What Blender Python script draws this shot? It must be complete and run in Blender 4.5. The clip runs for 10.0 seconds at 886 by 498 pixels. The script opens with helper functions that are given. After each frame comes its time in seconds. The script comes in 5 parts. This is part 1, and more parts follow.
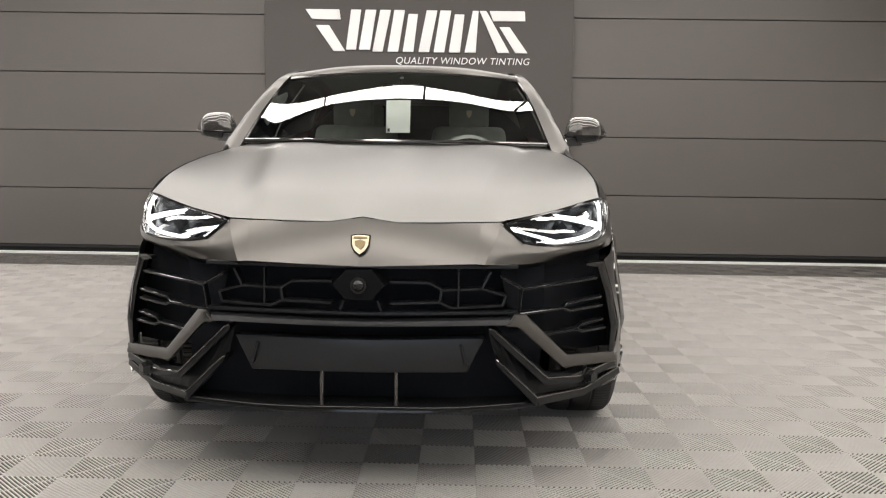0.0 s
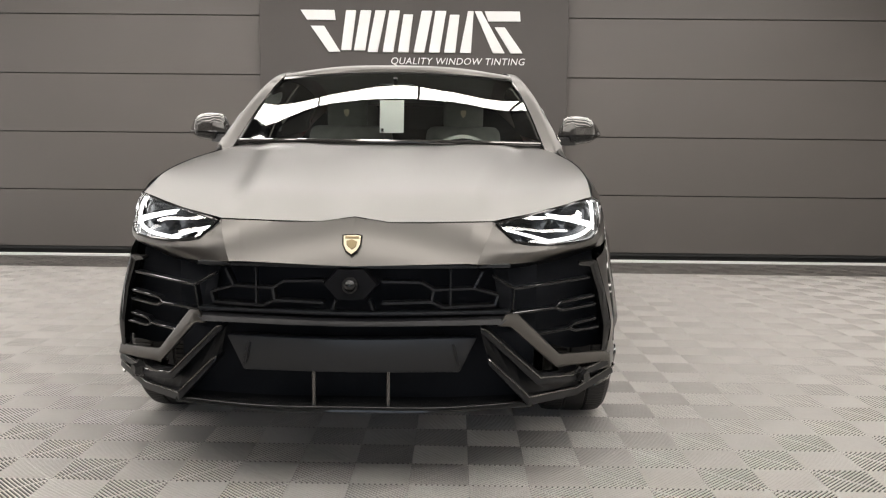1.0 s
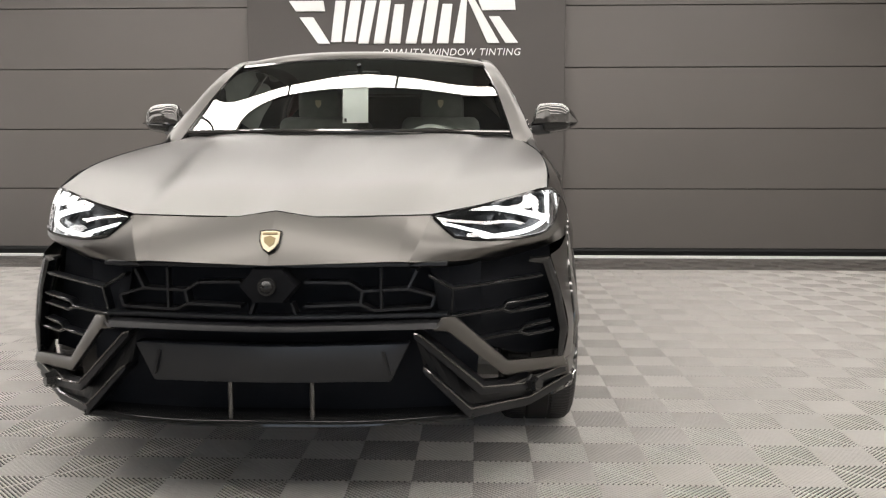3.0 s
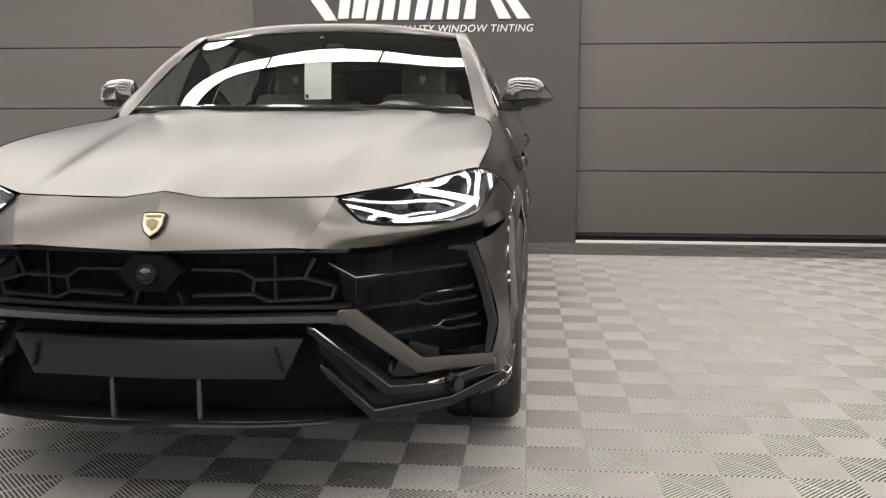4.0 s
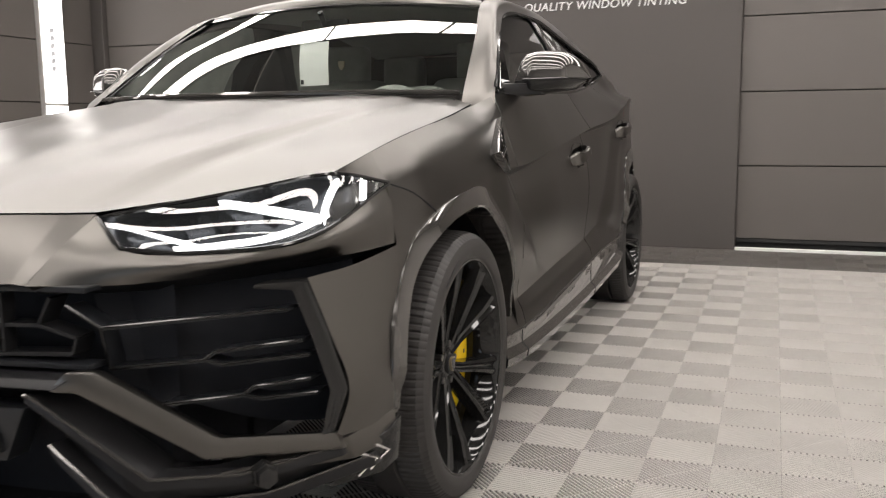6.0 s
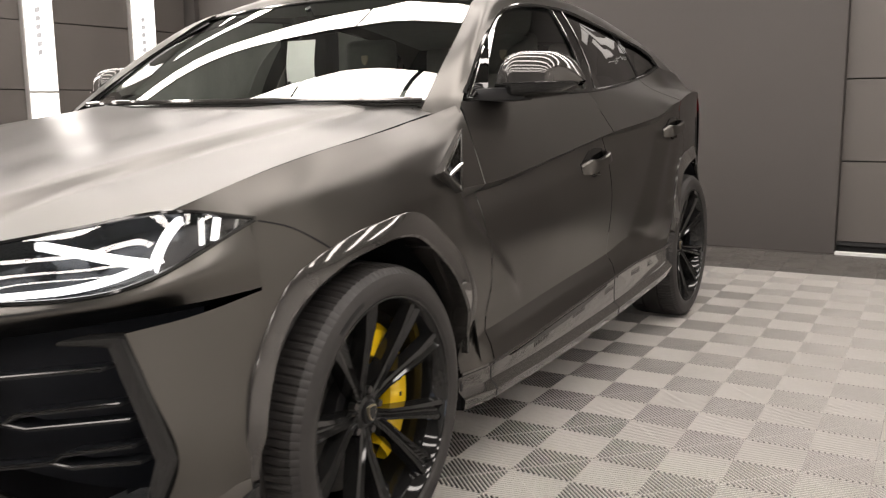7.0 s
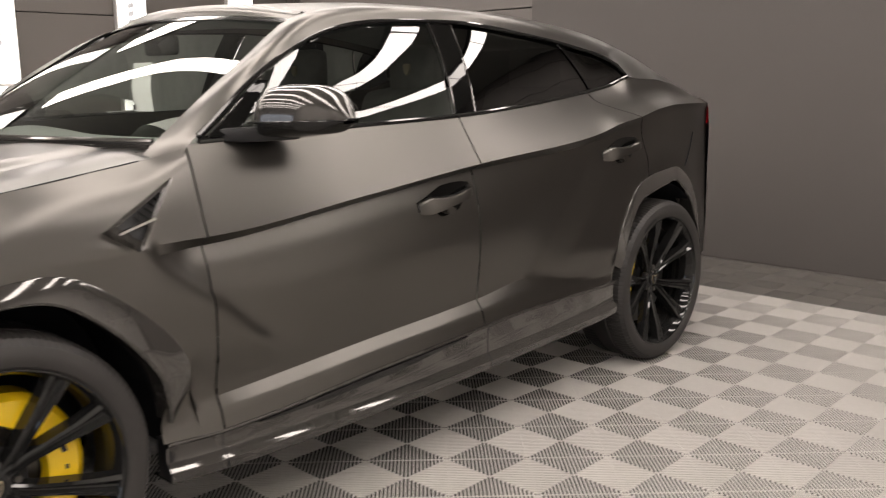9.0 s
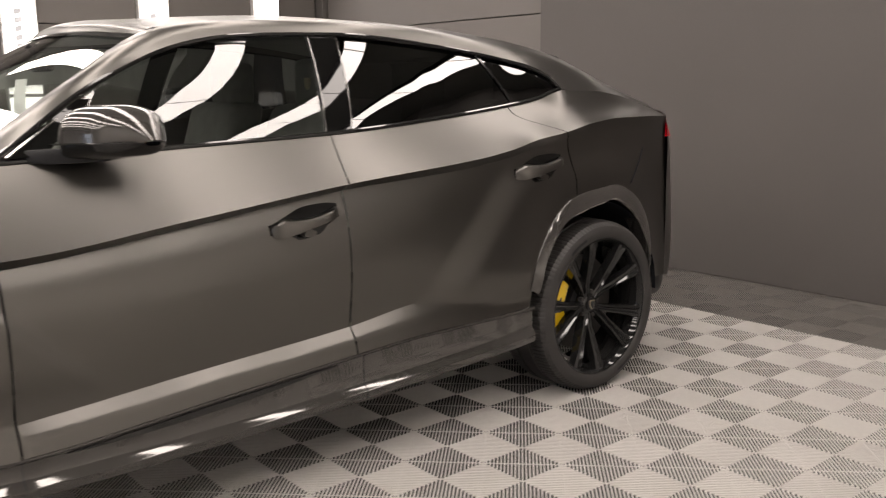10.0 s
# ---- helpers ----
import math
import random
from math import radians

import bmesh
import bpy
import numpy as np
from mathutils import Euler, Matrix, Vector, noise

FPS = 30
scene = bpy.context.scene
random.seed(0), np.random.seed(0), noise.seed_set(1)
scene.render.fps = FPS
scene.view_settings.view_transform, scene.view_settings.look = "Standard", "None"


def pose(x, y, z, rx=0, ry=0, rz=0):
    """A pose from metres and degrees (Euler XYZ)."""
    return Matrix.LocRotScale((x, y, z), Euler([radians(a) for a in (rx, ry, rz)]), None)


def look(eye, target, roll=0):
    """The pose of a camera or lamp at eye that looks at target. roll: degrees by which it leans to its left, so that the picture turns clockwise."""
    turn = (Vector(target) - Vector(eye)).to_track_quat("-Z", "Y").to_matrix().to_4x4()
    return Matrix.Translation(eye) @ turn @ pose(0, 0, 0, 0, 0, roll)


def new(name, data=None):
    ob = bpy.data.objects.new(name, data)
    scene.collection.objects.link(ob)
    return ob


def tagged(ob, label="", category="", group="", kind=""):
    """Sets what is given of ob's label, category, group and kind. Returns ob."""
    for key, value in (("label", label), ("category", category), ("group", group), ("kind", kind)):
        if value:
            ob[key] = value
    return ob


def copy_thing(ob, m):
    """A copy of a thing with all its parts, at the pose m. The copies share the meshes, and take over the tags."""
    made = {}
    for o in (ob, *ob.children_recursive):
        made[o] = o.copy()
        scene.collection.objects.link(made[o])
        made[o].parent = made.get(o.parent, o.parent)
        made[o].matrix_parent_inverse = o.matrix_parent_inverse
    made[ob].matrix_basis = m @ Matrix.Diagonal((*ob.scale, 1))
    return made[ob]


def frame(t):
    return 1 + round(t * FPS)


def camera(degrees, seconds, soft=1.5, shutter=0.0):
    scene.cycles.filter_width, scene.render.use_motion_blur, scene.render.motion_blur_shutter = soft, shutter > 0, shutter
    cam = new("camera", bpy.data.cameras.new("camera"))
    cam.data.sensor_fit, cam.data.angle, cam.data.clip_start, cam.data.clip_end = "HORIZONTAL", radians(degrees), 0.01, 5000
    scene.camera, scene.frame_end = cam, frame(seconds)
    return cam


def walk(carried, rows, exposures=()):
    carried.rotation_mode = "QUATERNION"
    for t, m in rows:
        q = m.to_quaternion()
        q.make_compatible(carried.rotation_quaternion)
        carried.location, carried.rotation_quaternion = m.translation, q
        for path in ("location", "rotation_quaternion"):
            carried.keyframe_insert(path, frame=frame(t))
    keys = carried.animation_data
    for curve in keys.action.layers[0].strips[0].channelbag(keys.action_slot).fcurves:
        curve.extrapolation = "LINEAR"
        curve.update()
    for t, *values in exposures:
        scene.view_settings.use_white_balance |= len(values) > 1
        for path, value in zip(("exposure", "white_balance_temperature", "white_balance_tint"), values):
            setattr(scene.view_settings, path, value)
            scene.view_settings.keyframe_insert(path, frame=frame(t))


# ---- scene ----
cam = camera(53.17, 10.0, soft=1.2, shutter=0.5)
walk(cam, [
    (0, pose(0.315, -2.898, 1.127, 83.808, -0.796, 0.997)),
    (0.5, pose(0.319, -2.903, 1.127, 83.822, -0.663, 0.846)),
    (1, pose(0.334, -2.894, 1.123, 83.860, -0.635, 0.826)),
    (1.5, pose(0.364, -2.854, 1.120, 83.937, -0.615, 1.110)),
    (2, pose(0.402, -2.777, 1.120, 83.860, -0.555, 1.345)),
    (3.5, look((0.786, -2.487, 1.075), (0.675, -0.503, 0.842), -0.3)),
    (4, look((0.999, -2.32, 1.072), (0.812, -0.346, 0.812), 0.1)),
    (4.5, look((1.194, -2.078, 1.074), (0.911, -0.119, 0.787), -0.2)),
    (5, look((1.411, -1.855, 1.057), (0.997, 0.082, 0.777), -0.4)),
    (5.5, pose(1.597, -1.608, 1.054, 82.185, 0.460, 16.130)),
    (7, look((2.152, -0.796, 1.167), (1.183, 0.923, 0.842), -0.6)),
    (7.5, pose(2.387, -0.575, 1.224, 79.923, 0.588, 33.652)),
    (8, pose(2.624, -0.299, 1.258, 79.776, 0.793, 37.347)),
    (8.5, pose(2.840, -0.005, 1.306, 79.399, 0.756, 40.456)),
    (9, pose(3.058, 0.316, 1.350, 78.991, 0.435, 43.442)),
    (9.5, pose(3.274, 0.661, 1.372, 79.050, 0.565, 46.522)),
    (10, pose(3.467, 1.022, 1.382, 79.288, 0.705, 49.777)),
], exposures=[(0, 0.0, 6500, 10), (3, 0.03, 6500, 10), (5, 0.08, 6500, 11), (7, 0.12, 6700, 13), (9, 0.13, 6830, 14.5), (10, 0.13, 6850, 15)])

# ---- world and light ----
world = bpy.data.worlds.new("world")
scene.world = world
world.use_nodes = True
world.node_tree.nodes["Background"].inputs[0].default_value = (0.9, 0.95, 1.0, 1)
world.node_tree.nodes["Background"].inputs[1].default_value = 0.02
PANEL_POWER = 11.0
SIGN_POWER = 3.5
DRL_POWER = 2.3


# ---- materials ----
def mat(name, color, rough=0.5, metal=0.0, vary=0.0, scale=4.0, fine=60.0, bump=0.0, rvary=0.0,
        coat=0.0, emit=0.0, island=0.0, spec=0.5):
    m = bpy.data.materials.new(name)
    m.use_nodes = True
    nt = m.node_tree
    b = nt.nodes["Principled BSDF"]
    b.inputs["Base Color"].default_value = (*color, 1)
    b.inputs["Roughness"].default_value = rough
    b.inputs["Metallic"].default_value = metal
    b.inputs["Specular IOR Level"].default_value = spec
    if coat:
        b.inputs["Coat Weight"].default_value = coat
        b.inputs["Coat Roughness"].default_value = 0.03
    if emit:
        b.inputs["Emission Color"].default_value = (*color, 1)
        b.inputs["Emission Strength"].default_value = emit
    if vary or bump or rvary:
        tc = nt.nodes.new("ShaderNodeTexCoord")
        n1 = nt.nodes.new("ShaderNodeTexNoise")
        n1.inputs["Scale"].default_value, n1.inputs["Detail"].default_value = scale, 6
        n2 = nt.nodes.new("ShaderNodeTexNoise")
        n2.inputs["Scale"].default_value, n2.inputs["Detail"].default_value = fine, 4
        for n in (n1, n2):
            nt.links.new(tc.outputs["Object"], n.inputs["Vector"])
        mix = nt.nodes.new("ShaderNodeMath")
        mix.operation = "MULTIPLY_ADD"
        nt.links.new(n1.outputs["Fac"], mix.inputs[0])
        mix.inputs[1].default_value = 0.65
        half = nt.nodes.new("ShaderNodeMath")
        half.operation = "MULTIPLY"
        nt.links.new(n2.outputs["Fac"], half.inputs[0])
        half.inputs[1].default_value = 0.35
        nt.links.new(half.outputs[0], mix.inputs[2])
        if vary:
            ramp = nt.nodes.new("ShaderNodeMapRange")
            ramp.inputs["From Min"].default_value, ramp.inputs["From Max"].default_value = 0.3, 0.7
            ramp.inputs["To Min"].default_value, ramp.inputs["To Max"].default_value = 1 - vary, 1 + vary
            nt.links.new(mix.outputs[0], ramp.inputs[0])
            last = ramp.outputs[0]
            if island:
                info = nt.nodes.new("ShaderNodeObjectInfo")
                add = nt.nodes.new("ShaderNodeMath")
                add.operation = "MULTIPLY_ADD"
                nt.links.new(info.outputs["Random"], add.inputs[0])
                add.inputs[1].default_value = island
                nt.links.new(last, add.inputs[2])
                last = add.outputs[0]
            sc = nt.nodes.new("ShaderNodeVectorMath")
            sc.operation = "SCALE"
            sc.inputs[0].default_value = color
            nt.links.new(last, sc.inputs["Scale"])
            nt.links.new(sc.outputs[0], b.inputs["Base Color"])
        if rvary:
            rr = nt.nodes.new("ShaderNodeMapRange")
            rr.inputs["From Min"].default_value, rr.inputs["From Max"].default_value = 0.3, 0.7
            rr.inputs["To Min"].default_value = max(0.02, rough - rvary)
            rr.inputs["To Max"].default_value = min(1, rough + rvary)
            nt.links.new(mix.outputs[0], rr.inputs[0])
            nt.links.new(rr.outputs[0], b.inputs["Roughness"])
        if bump:
            bp = nt.nodes.new("ShaderNodeBump")
            bp.inputs["Strength"].default_value = 0.4
            bp.inputs["Distance"].default_value = bump
            nt.links.new(n2.outputs["Fac"], bp.inputs["Height"])
            nt.links.new(bp.outputs[0], b.inputs["Normal"])
    return m


M_WALL = mat("dark_wall_paint", (0.110, 0.098, 0.091), 0.62, vary=0.05, scale=1.2, fine=90, bump=0.0006, rvary=0.06)
M_PILLAR = mat("matt_wall_paint", (0.082, 0.0735, 0.069), 0.7, vary=0.04, scale=1.0, fine=140, bump=0.0004)
M_DOOR = mat("door_panel_paint", (0.120, 0.108, 0.099), 0.5, vary=0.05, scale=1.5, fine=220, bump=0.0008, rvary=0.06, island=0.03)
# Made-up pale finish for the unseen walls, so they bounce light onto the car
M_WALL_BOUNCE = mat("bounce_wall_paint", (0.78, 0.76, 0.73), 0.6, vary=0.06, scale=1.1, fine=90, bump=0.0006, rvary=0.06)
M_GROOVE = mat("door_joint_rubber", (0.02, 0.02, 0.02), 0.8)
M_ALU = mat("pale_aluminium", (0.75, 0.74, 0.72), 0.35, 0.6, vary=0.06, scale=8)
M_CEIL = mat("dark_ceiling_paint", (0.24, 0.245, 0.23), 0.8, vary=0.08, scale=0.8)
M_TILE = mat("pale_grey_plastic_tile", (0.60, 0.577, 0.547), 0.55, vary=0.09, scale=2.2, fine=45, rvary=0.1)
M_TILE_DARK = mat("dark_grey_plastic_tile", (0.17, 0.158, 0.147), 0.4, vary=0.08, scale=2.2, fine=45, rvary=0.08)
M_SUB = mat("dark_subfloor", (0.026, 0.024, 0.022), 0.85, vary=0.15, scale=5)
M_WHITE = mat("white_letter_acrylic", (0.86, 0.86, 0.85), 0.35)
M_GREYTEXT = mat("grey_print", (0.40, 0.40, 0.41), 0.6, emit=0.7)
M_LIGHT = mat("light_diffuser", (1.0, 0.95, 0.90), 0.6, emit=PANEL_POWER)
M_SIGN = mat("light_box_face", (1.0, 0.97, 0.94), 0.6, emit=SIGN_POWER)
M_DAY = mat("daylight_backdrop", (0.74, 0.85, 1.0), 0.9, emit=1.4)
M_FRAME = mat("black_lamp_frame", (0.015, 0.015, 0.016), 0.4)


# ---- mesh helpers ----
def mesh_ob(name, bm, material, parent=None, label="", smooth=False, auto=None):
    me = bpy.data.meshes.new(name)
    bm.to_mesh(me)
    bm.free()
    if material:
        me.materials.append(material)
    if smooth:
        for p in me.polygons:
            p.use_smooth = True
        if auto:
            me.set_sharp_from_angle(angle=radians(auto))
    ob = new(name, me)
    if parent:
        ob.parent = parent
    if label:
        ob["label"] = label
    return ob


def part(name, bm, material, parent, label="", smooth=False, auto=35):
    return mesh_ob(name, bm, material, parent, label, smooth, auto)


def empty(name, x=0, y=0, z=0):
    ob = new(name)
    ob.empty_display_size = 0.1
    ob.matrix_world = pose(x, y, z)
    return ob


def add_box(bm, x0, x1, y0, y1, z0, z1, bevel=0.0, seg=1):
    vs = [bm.verts.new(p) for p in ((x0, y0, z0), (x1, y0, z0), (x1, y1, z0), (x0, y1, z0),
                                    (x0, y0, z1), (x1, y0, z1), (x1, y1, z1), (x0, y1, z1))]
    fs = [bm.faces.new([vs[i] for i in f]) for f in
          ((0, 3, 2, 1), (4, 5, 6, 7), (0, 1, 5, 4), (1, 2, 6, 5), (2, 3, 7, 6), (3, 0, 4, 7))]
    if bevel:
        es = list({e for f in fs for e in f.edges})
        bmesh.ops.bevel(bm, geom=es, offset=bevel, segments=seg, affect="EDGES", profile=0.6)
    return bm


def box(x0, x1, y0, y1, z0, z1, bevel=0.0, seg=1):
    return add_box(bmesh.new(), x0, x1, y0, y1, z0, z1, bevel, seg)


# ---- the room ----
WALL_Y, WALL_L, WALL_R, WALL_S, CEIL = 6.46, -5.15, 5.60, -9.0, 3.36
PIL_L, PIL_R = -1.72, 1.482
tagged(mesh_ob("wall_north", box(WALL_L - 0.2, WALL_R + 0.2, 6.60, 6.80, -0.02, CEIL), M_WALL),
       "dark grey painted wall behind the garage doors", "wall", kind="structure")
tagged(mesh_ob("wall_west", box(WALL_L - 0.2, WALL_L, WALL_S, 6.60, -0.02, CEIL), M_WALL),
       "dark grey wall carrying light boxes", "wall", kind="structure")
# out of view; its paleness is added to brighten the car's flank
tagged(mesh_ob("wall_east", box(WALL_R, WALL_R + 0.2, WALL_S, 6.60, -0.02, CEIL), M_WALL_BOUNCE),
       "unseen side wall, made pale to bounce light onto the car", "wall", kind="structure")
bm = bmesh.new()
for x0, x1, z0, z1 in ((WALL_L - 0.2, -2.6, -0.02, CEIL), (3.0, WALL_R + 0.2, -0.02, CEIL), (-2.6, 3.0, 2.7, CEIL)):
    add_box(bm, x0, x1, WALL_S - 0.2, WALL_S, z0, z1)
# out of view; its paleness is added to lift the car's front
tagged(mesh_ob("wall_south", bm, M_WALL_BOUNCE), "unseen end wall, made pale to bounce light, with a wide glazed opening", "wall", kind="structure")
win = tagged(empty("window_1", 0.2, WALL_S - 0.1, 0), "wide glazed entrance with daylight outside", "window", kind="structure")
for k in range(5):
    part("mullion", box(-2.8 + 1.385 * k, -2.74 + 1.385 * k, -0.03, 0.03, 0.0, 2.7), M_FRAME, win)
part("transom", box(-2.74, 2.74, -0.02, 0.02, 1.9, 1.96), M_FRAME, win)
tagged(mesh_ob("backdrop", box(-2.9, 3.3, WALL_S - 0.5, WALL_S - 0.45, -0.02, 2.9), M_DAY), "pale blue daylight outside the entrance", "backdrop", kind="structure")
tagged(mesh_ob("ceiling", box(WALL_L - 0.2, WALL_R + 0.2, WALL_S - 0.2, 6.80, CEIL, CEIL + 0.15), M_CEIL),
       "grey painted ceiling above the light strips", "ceiling", kind="structure")
tagged(mesh_ob("pillar_wall", box(PIL_L, PIL_R, WALL_Y, 6.60, 0, CEIL - 0.004, 0.004), M_PILLAR),
       "dark grey matt wall panel with white lettering", "wall", kind="structure")


def sectional_door(name, x0, x1):
    """A closed overhead door of wide horizontal panels, with a pale seal at its foot."""
    d = tagged(empty(name, (x0 + x1) / 2, 6.57, 0), "closed dark grey sectional garage door with wide panels", "garage door", kind="structure")
    c = (x0 + x1) / 2
    half = (x1 - x0) / 2 - 0.004
    part("backing", box(-half, half, 0.0, 0.025, 0.0, CEIL - 0.01), M_GROOVE, d)
    z = 0.088
    first = None
    while z < CEIL - 0.1:
        top = min(z + 0.6125, CEIL - 0.02)
        if first is None or top - z < 0.6:
            p = part("panel", box(-half, half, -0.035, 0.0, 0.006, top - z - 0.003, 0.005, 2), M_DOOR, d)
            first = p if first is None else first
        else:
            p = new("panel", first.data)
            p.parent = d
        p.location = (0, 0, z)
        z = top
    part("foot_rail", box(-half, half, -0.03, 0.0, 0.058, 0.09, 0.002), M_GROOVE, d)
    part("floor_seal", box(-half, half, -0.135, -0.085, -0.004, 0.024, 0.004), M_WHITE, d, "pale seal strip along the floor")
    return d


sectional_door("door_1", WALL_L + 0.16, PIL_L)
sectional_door("door_2", PIL_R, 5.3)
for nm, xx in (("trim_1", WALL_L + 0.08), ("trim_2", 5.45)):
    tagged(mesh_ob(nm, box(xx - 0.078, xx + 0.078, 6.47, 6.60, 0, CEIL - 0.006, 0.004), M_PILLAR), "dark grey door post in the corner", "door post", kind="structure")

# light boxes and panels of the west wall
west = tagged(empty("door_3", WALL_L, 0, 0), "dark grey panelled side door", "garage door", kind="structure")
z = 0.10
while z < CEIL - 0.1:
    top = min(z + 0.6125, CEIL - 0.02)
    part("panel", box(0.0, 0.035, WALL_S + 0.05, 6.44, z + 0.006, top - 0.003, 0.005, 2), M_DOOR, west)
    z = top
part("backing", box(0.0, 0.012, WALL_S + 0.05, 6.44, 0.02, CEIL - 0.02), M_GROOVE, west)

LX = WALL_L + 0.04


def light_box(y):
    """A tall glowing wall column with a vertical row of small grey marks."""
    b = tagged(empty("light_box", LX, y, 0), "tall white illuminated wall column with grey vertical marks", "light box", group="light boxes on the wall")
    part("housing", box(0.0, 0.06, -0.155, 0.155, 0.03, 3.26, 0.004), M_ALU, b)
    for z0, z1 in ((0.05, 1.29), (1.32, 3.24)):
        part("face", box(0.06, 0.066, -0.14, 0.14, z0, z1), M_SIGN, b)
    for k in range(6):
        bm = box(0.067, 0.070, -0.030, 0.030, -0.024, 0.024)
        for v in bm.verts:
            v.co.z += v.co.y * 0.25
        mk = part("mark", bm, M_GREYTEXT, b)
        mk.location = (0, -0.015, 1.66 + k * 0.075)
    return b


lb = light_box(3.36)
copy_thing(lb, pose(LX, 4.59, 0))
copy_thing(lb, pose(LX, 5.81, 0))
copy_thing(lb, pose(LX, 2.13, 0))
copy_thing(lb, pose(LX, 0.90, 0))

# ---- ceiling lights ----
LZ = 3.30


def strip_light(x0, x1, y0, y1):
    """A slim hanging panel: black frame and white diffuser."""
    e = tagged(empty("ceiling_light", (x0 + x1) / 2, (y0 + y1) / 2, LZ), "slim white luminous ceiling panel in a black frame", "ceiling light", group="ceiling light frame")
    hx, hy = (x1 - x0) / 2, (y1 - y0) / 2
    part("frame", box(-hx, hx, -hy, hy, 0.004, 0.06), M_FRAME, e)
    part("diffuser", box(-hx + 0.012, hx - 0.012, -hy + 0.012, hy - 0.012, 0.0, 0.0035), M_LIGHT, e)
    return e


def run_of_lights(x0, x1, y0, y1, n):
    for k in range(n):
        if x1 - x0 > y1 - y0:
            strip_light(x0 + (x1 - x0) * k / n, x0 + (x1 - x0) * (k + 1) / n, y0, y1)
        else:
            strip_light(x0, x1, y0 + (y1 - y0) * k / n, y0 + (y1 - y0) * (k + 1) / n)


for row in range(9):
    y0 = 3.17 + 1.05 * (row - 6)
    run_of_lights(-4.4, 4.6, y0, y0 + 0.27, 8)

# ---- lettering on the pillar wall ----
def tag_line(body, size, x, z, material):
    cu = bpy.data.curves.new("lettering", "FONT")
    cu.body, cu.size, cu.extrude, cu.shear = body, size, 0.004, 0.2
    cu.align_x = "RIGHT"
    cu.space_character = 1.08
    cu.materials.append(material)
    ob = new("lettering", cu)
    ob.matrix_world = pose(x, WALL_Y - 0.005, z, 90, 0, 0)
    return ob


tagged(tag_line("QUALITY WINDOW TINTING", 0.098, 1.035, 2.045, M_WHITE), "small white slanted capitals on the dark wall", "lettering")


def brand_sign():
    """The large white sign as plain slanted bars of the same extent."""
    s = tagged(empty("wall_sign", 0, WALL_Y, 2.17), "large white raised sign of slanted bars and wedges", "sign")
    # bars: left and right of the foot, left and right of the head, heights of foot and head
    bars = [(-0.999, -0.877, -1.186, -1.046, -0.007, 0.257), (-1.221, -0.925, -1.291, -0.940, 0.315, 0.418),
            (-0.871, -0.766, -0.818, -0.713, 0.010, 0.418), (-0.737, -0.620, -0.667, -0.556, 0.010, 0.418),
            (-0.596, -0.491, -0.515, -0.405, -0.007, 0.418), (-0.439, -0.328, -0.370, -0.260, -0.007, 0.418),
            (-0.281, -0.170, -0.223, -0.125, -0.007, 0.380),
            (-0.118, -0.007, -0.036, 0.075, -0.007, 0.418), (0.040, 0.151, 0.105, 0.218, -0.007, 0.418),
            (0.197, 0.314, 0.255, 0.355, -0.007, 0.380),
            (0.361, 0.477, 0.440, 0.500, -0.007, 0.418), (0.705, 0.828, 0.510, 0.580, -0.007, 0.418),
            (0.886, 1.014, 0.717, 0.822, -0.007, 0.257), (0.652, 0.985, 0.612, 0.975, 0.315, 0.418)]
    for a, b, c, d, z0, z1 in bars:
        bm = box(0, 1, -0.022, -0.001, 0, 1)
        for v in bm.verts:
            v.co.x, v.co.z = ((b if v.co.x > 0.5 else a), z0) if v.co.z < 0.5 else ((d if v.co.x > 0.5 else c), z1)
        bmesh.ops.bevel(bm, geom=bm.edges[:], offset=0.004, segments=1, affect="EDGES")
        part("bar", bm, M_WHITE, s)
    return s


brand_sign()

# ---- car materials ----
def paint(name, color, rough, metal, flake):
    m = mat(name, color, rough, metal, vary=0.03, scale=0.9, fine=4)
    b = m.node_tree.nodes["Principled BSDF"]
    b.inputs["Coat Weight"].default_value, b.inputs["Coat Roughness"].default_value = flake, 0.16
    return m


M_PAINT = paint("satin_grey_metallic_paint", (0.132, 0.126, 0.118), 0.285, 1.0, 0.05)
M_GLOSS = mat("gloss_black_trim", (0.012, 0.012, 0.012), 0.07, 0.0, vary=0.1, scale=30)
M_SATINBLACK = mat("satin_black_plastic", (0.014, 0.014, 0.015), 0.36, spec=0.25, vary=0.15, scale=20, fine=300, bump=0.0002)
M_MESH = mat("black_grille_plastic", (0.012, 0.013, 0.015), 0.30, spec=0.45, vary=0.1, scale=30)
M_POD = mat("matt_black_pod_plastic", (0.006, 0.006, 0.007), 0.5, spec=0.12, vary=0.1, scale=30)
M_RIB = mat("black_grille_rib_plastic", (0.015, 0.015, 0.016), 0.32, spec=0.3, vary=0.1, scale=30)
M_VOID = mat("unlit_cavity_plastic", (0.022, 0.023, 0.026), 0.9, spec=0.0, vary=0.1, scale=10)
M_SKIRT = mat("grey_satin_skirt", (0.070, 0.066, 0.062), 0.07, 0.5, vary=0.08, scale=12, fine=400, coat=0.9)
M_RUBBER = mat("tyre_rubber", (0.028, 0.026, 0.025), 0.55, vary=0.15, scale=14, fine=250, bump=0.0006)
M_RIM = mat("gloss_black_rim", (0.012, 0.012, 0.012), 0.05, 0.0)
M_DISC = mat("brake_disc_iron", (0.12, 0.115, 0.11), 0.35, 0.9, vary=0.15, scale=40)
M_YELLOW = mat("yellow_caliper_lacquer", (1.0, 0.66, 0.015), 0.25, coat=0.6, vary=0.04, scale=20)
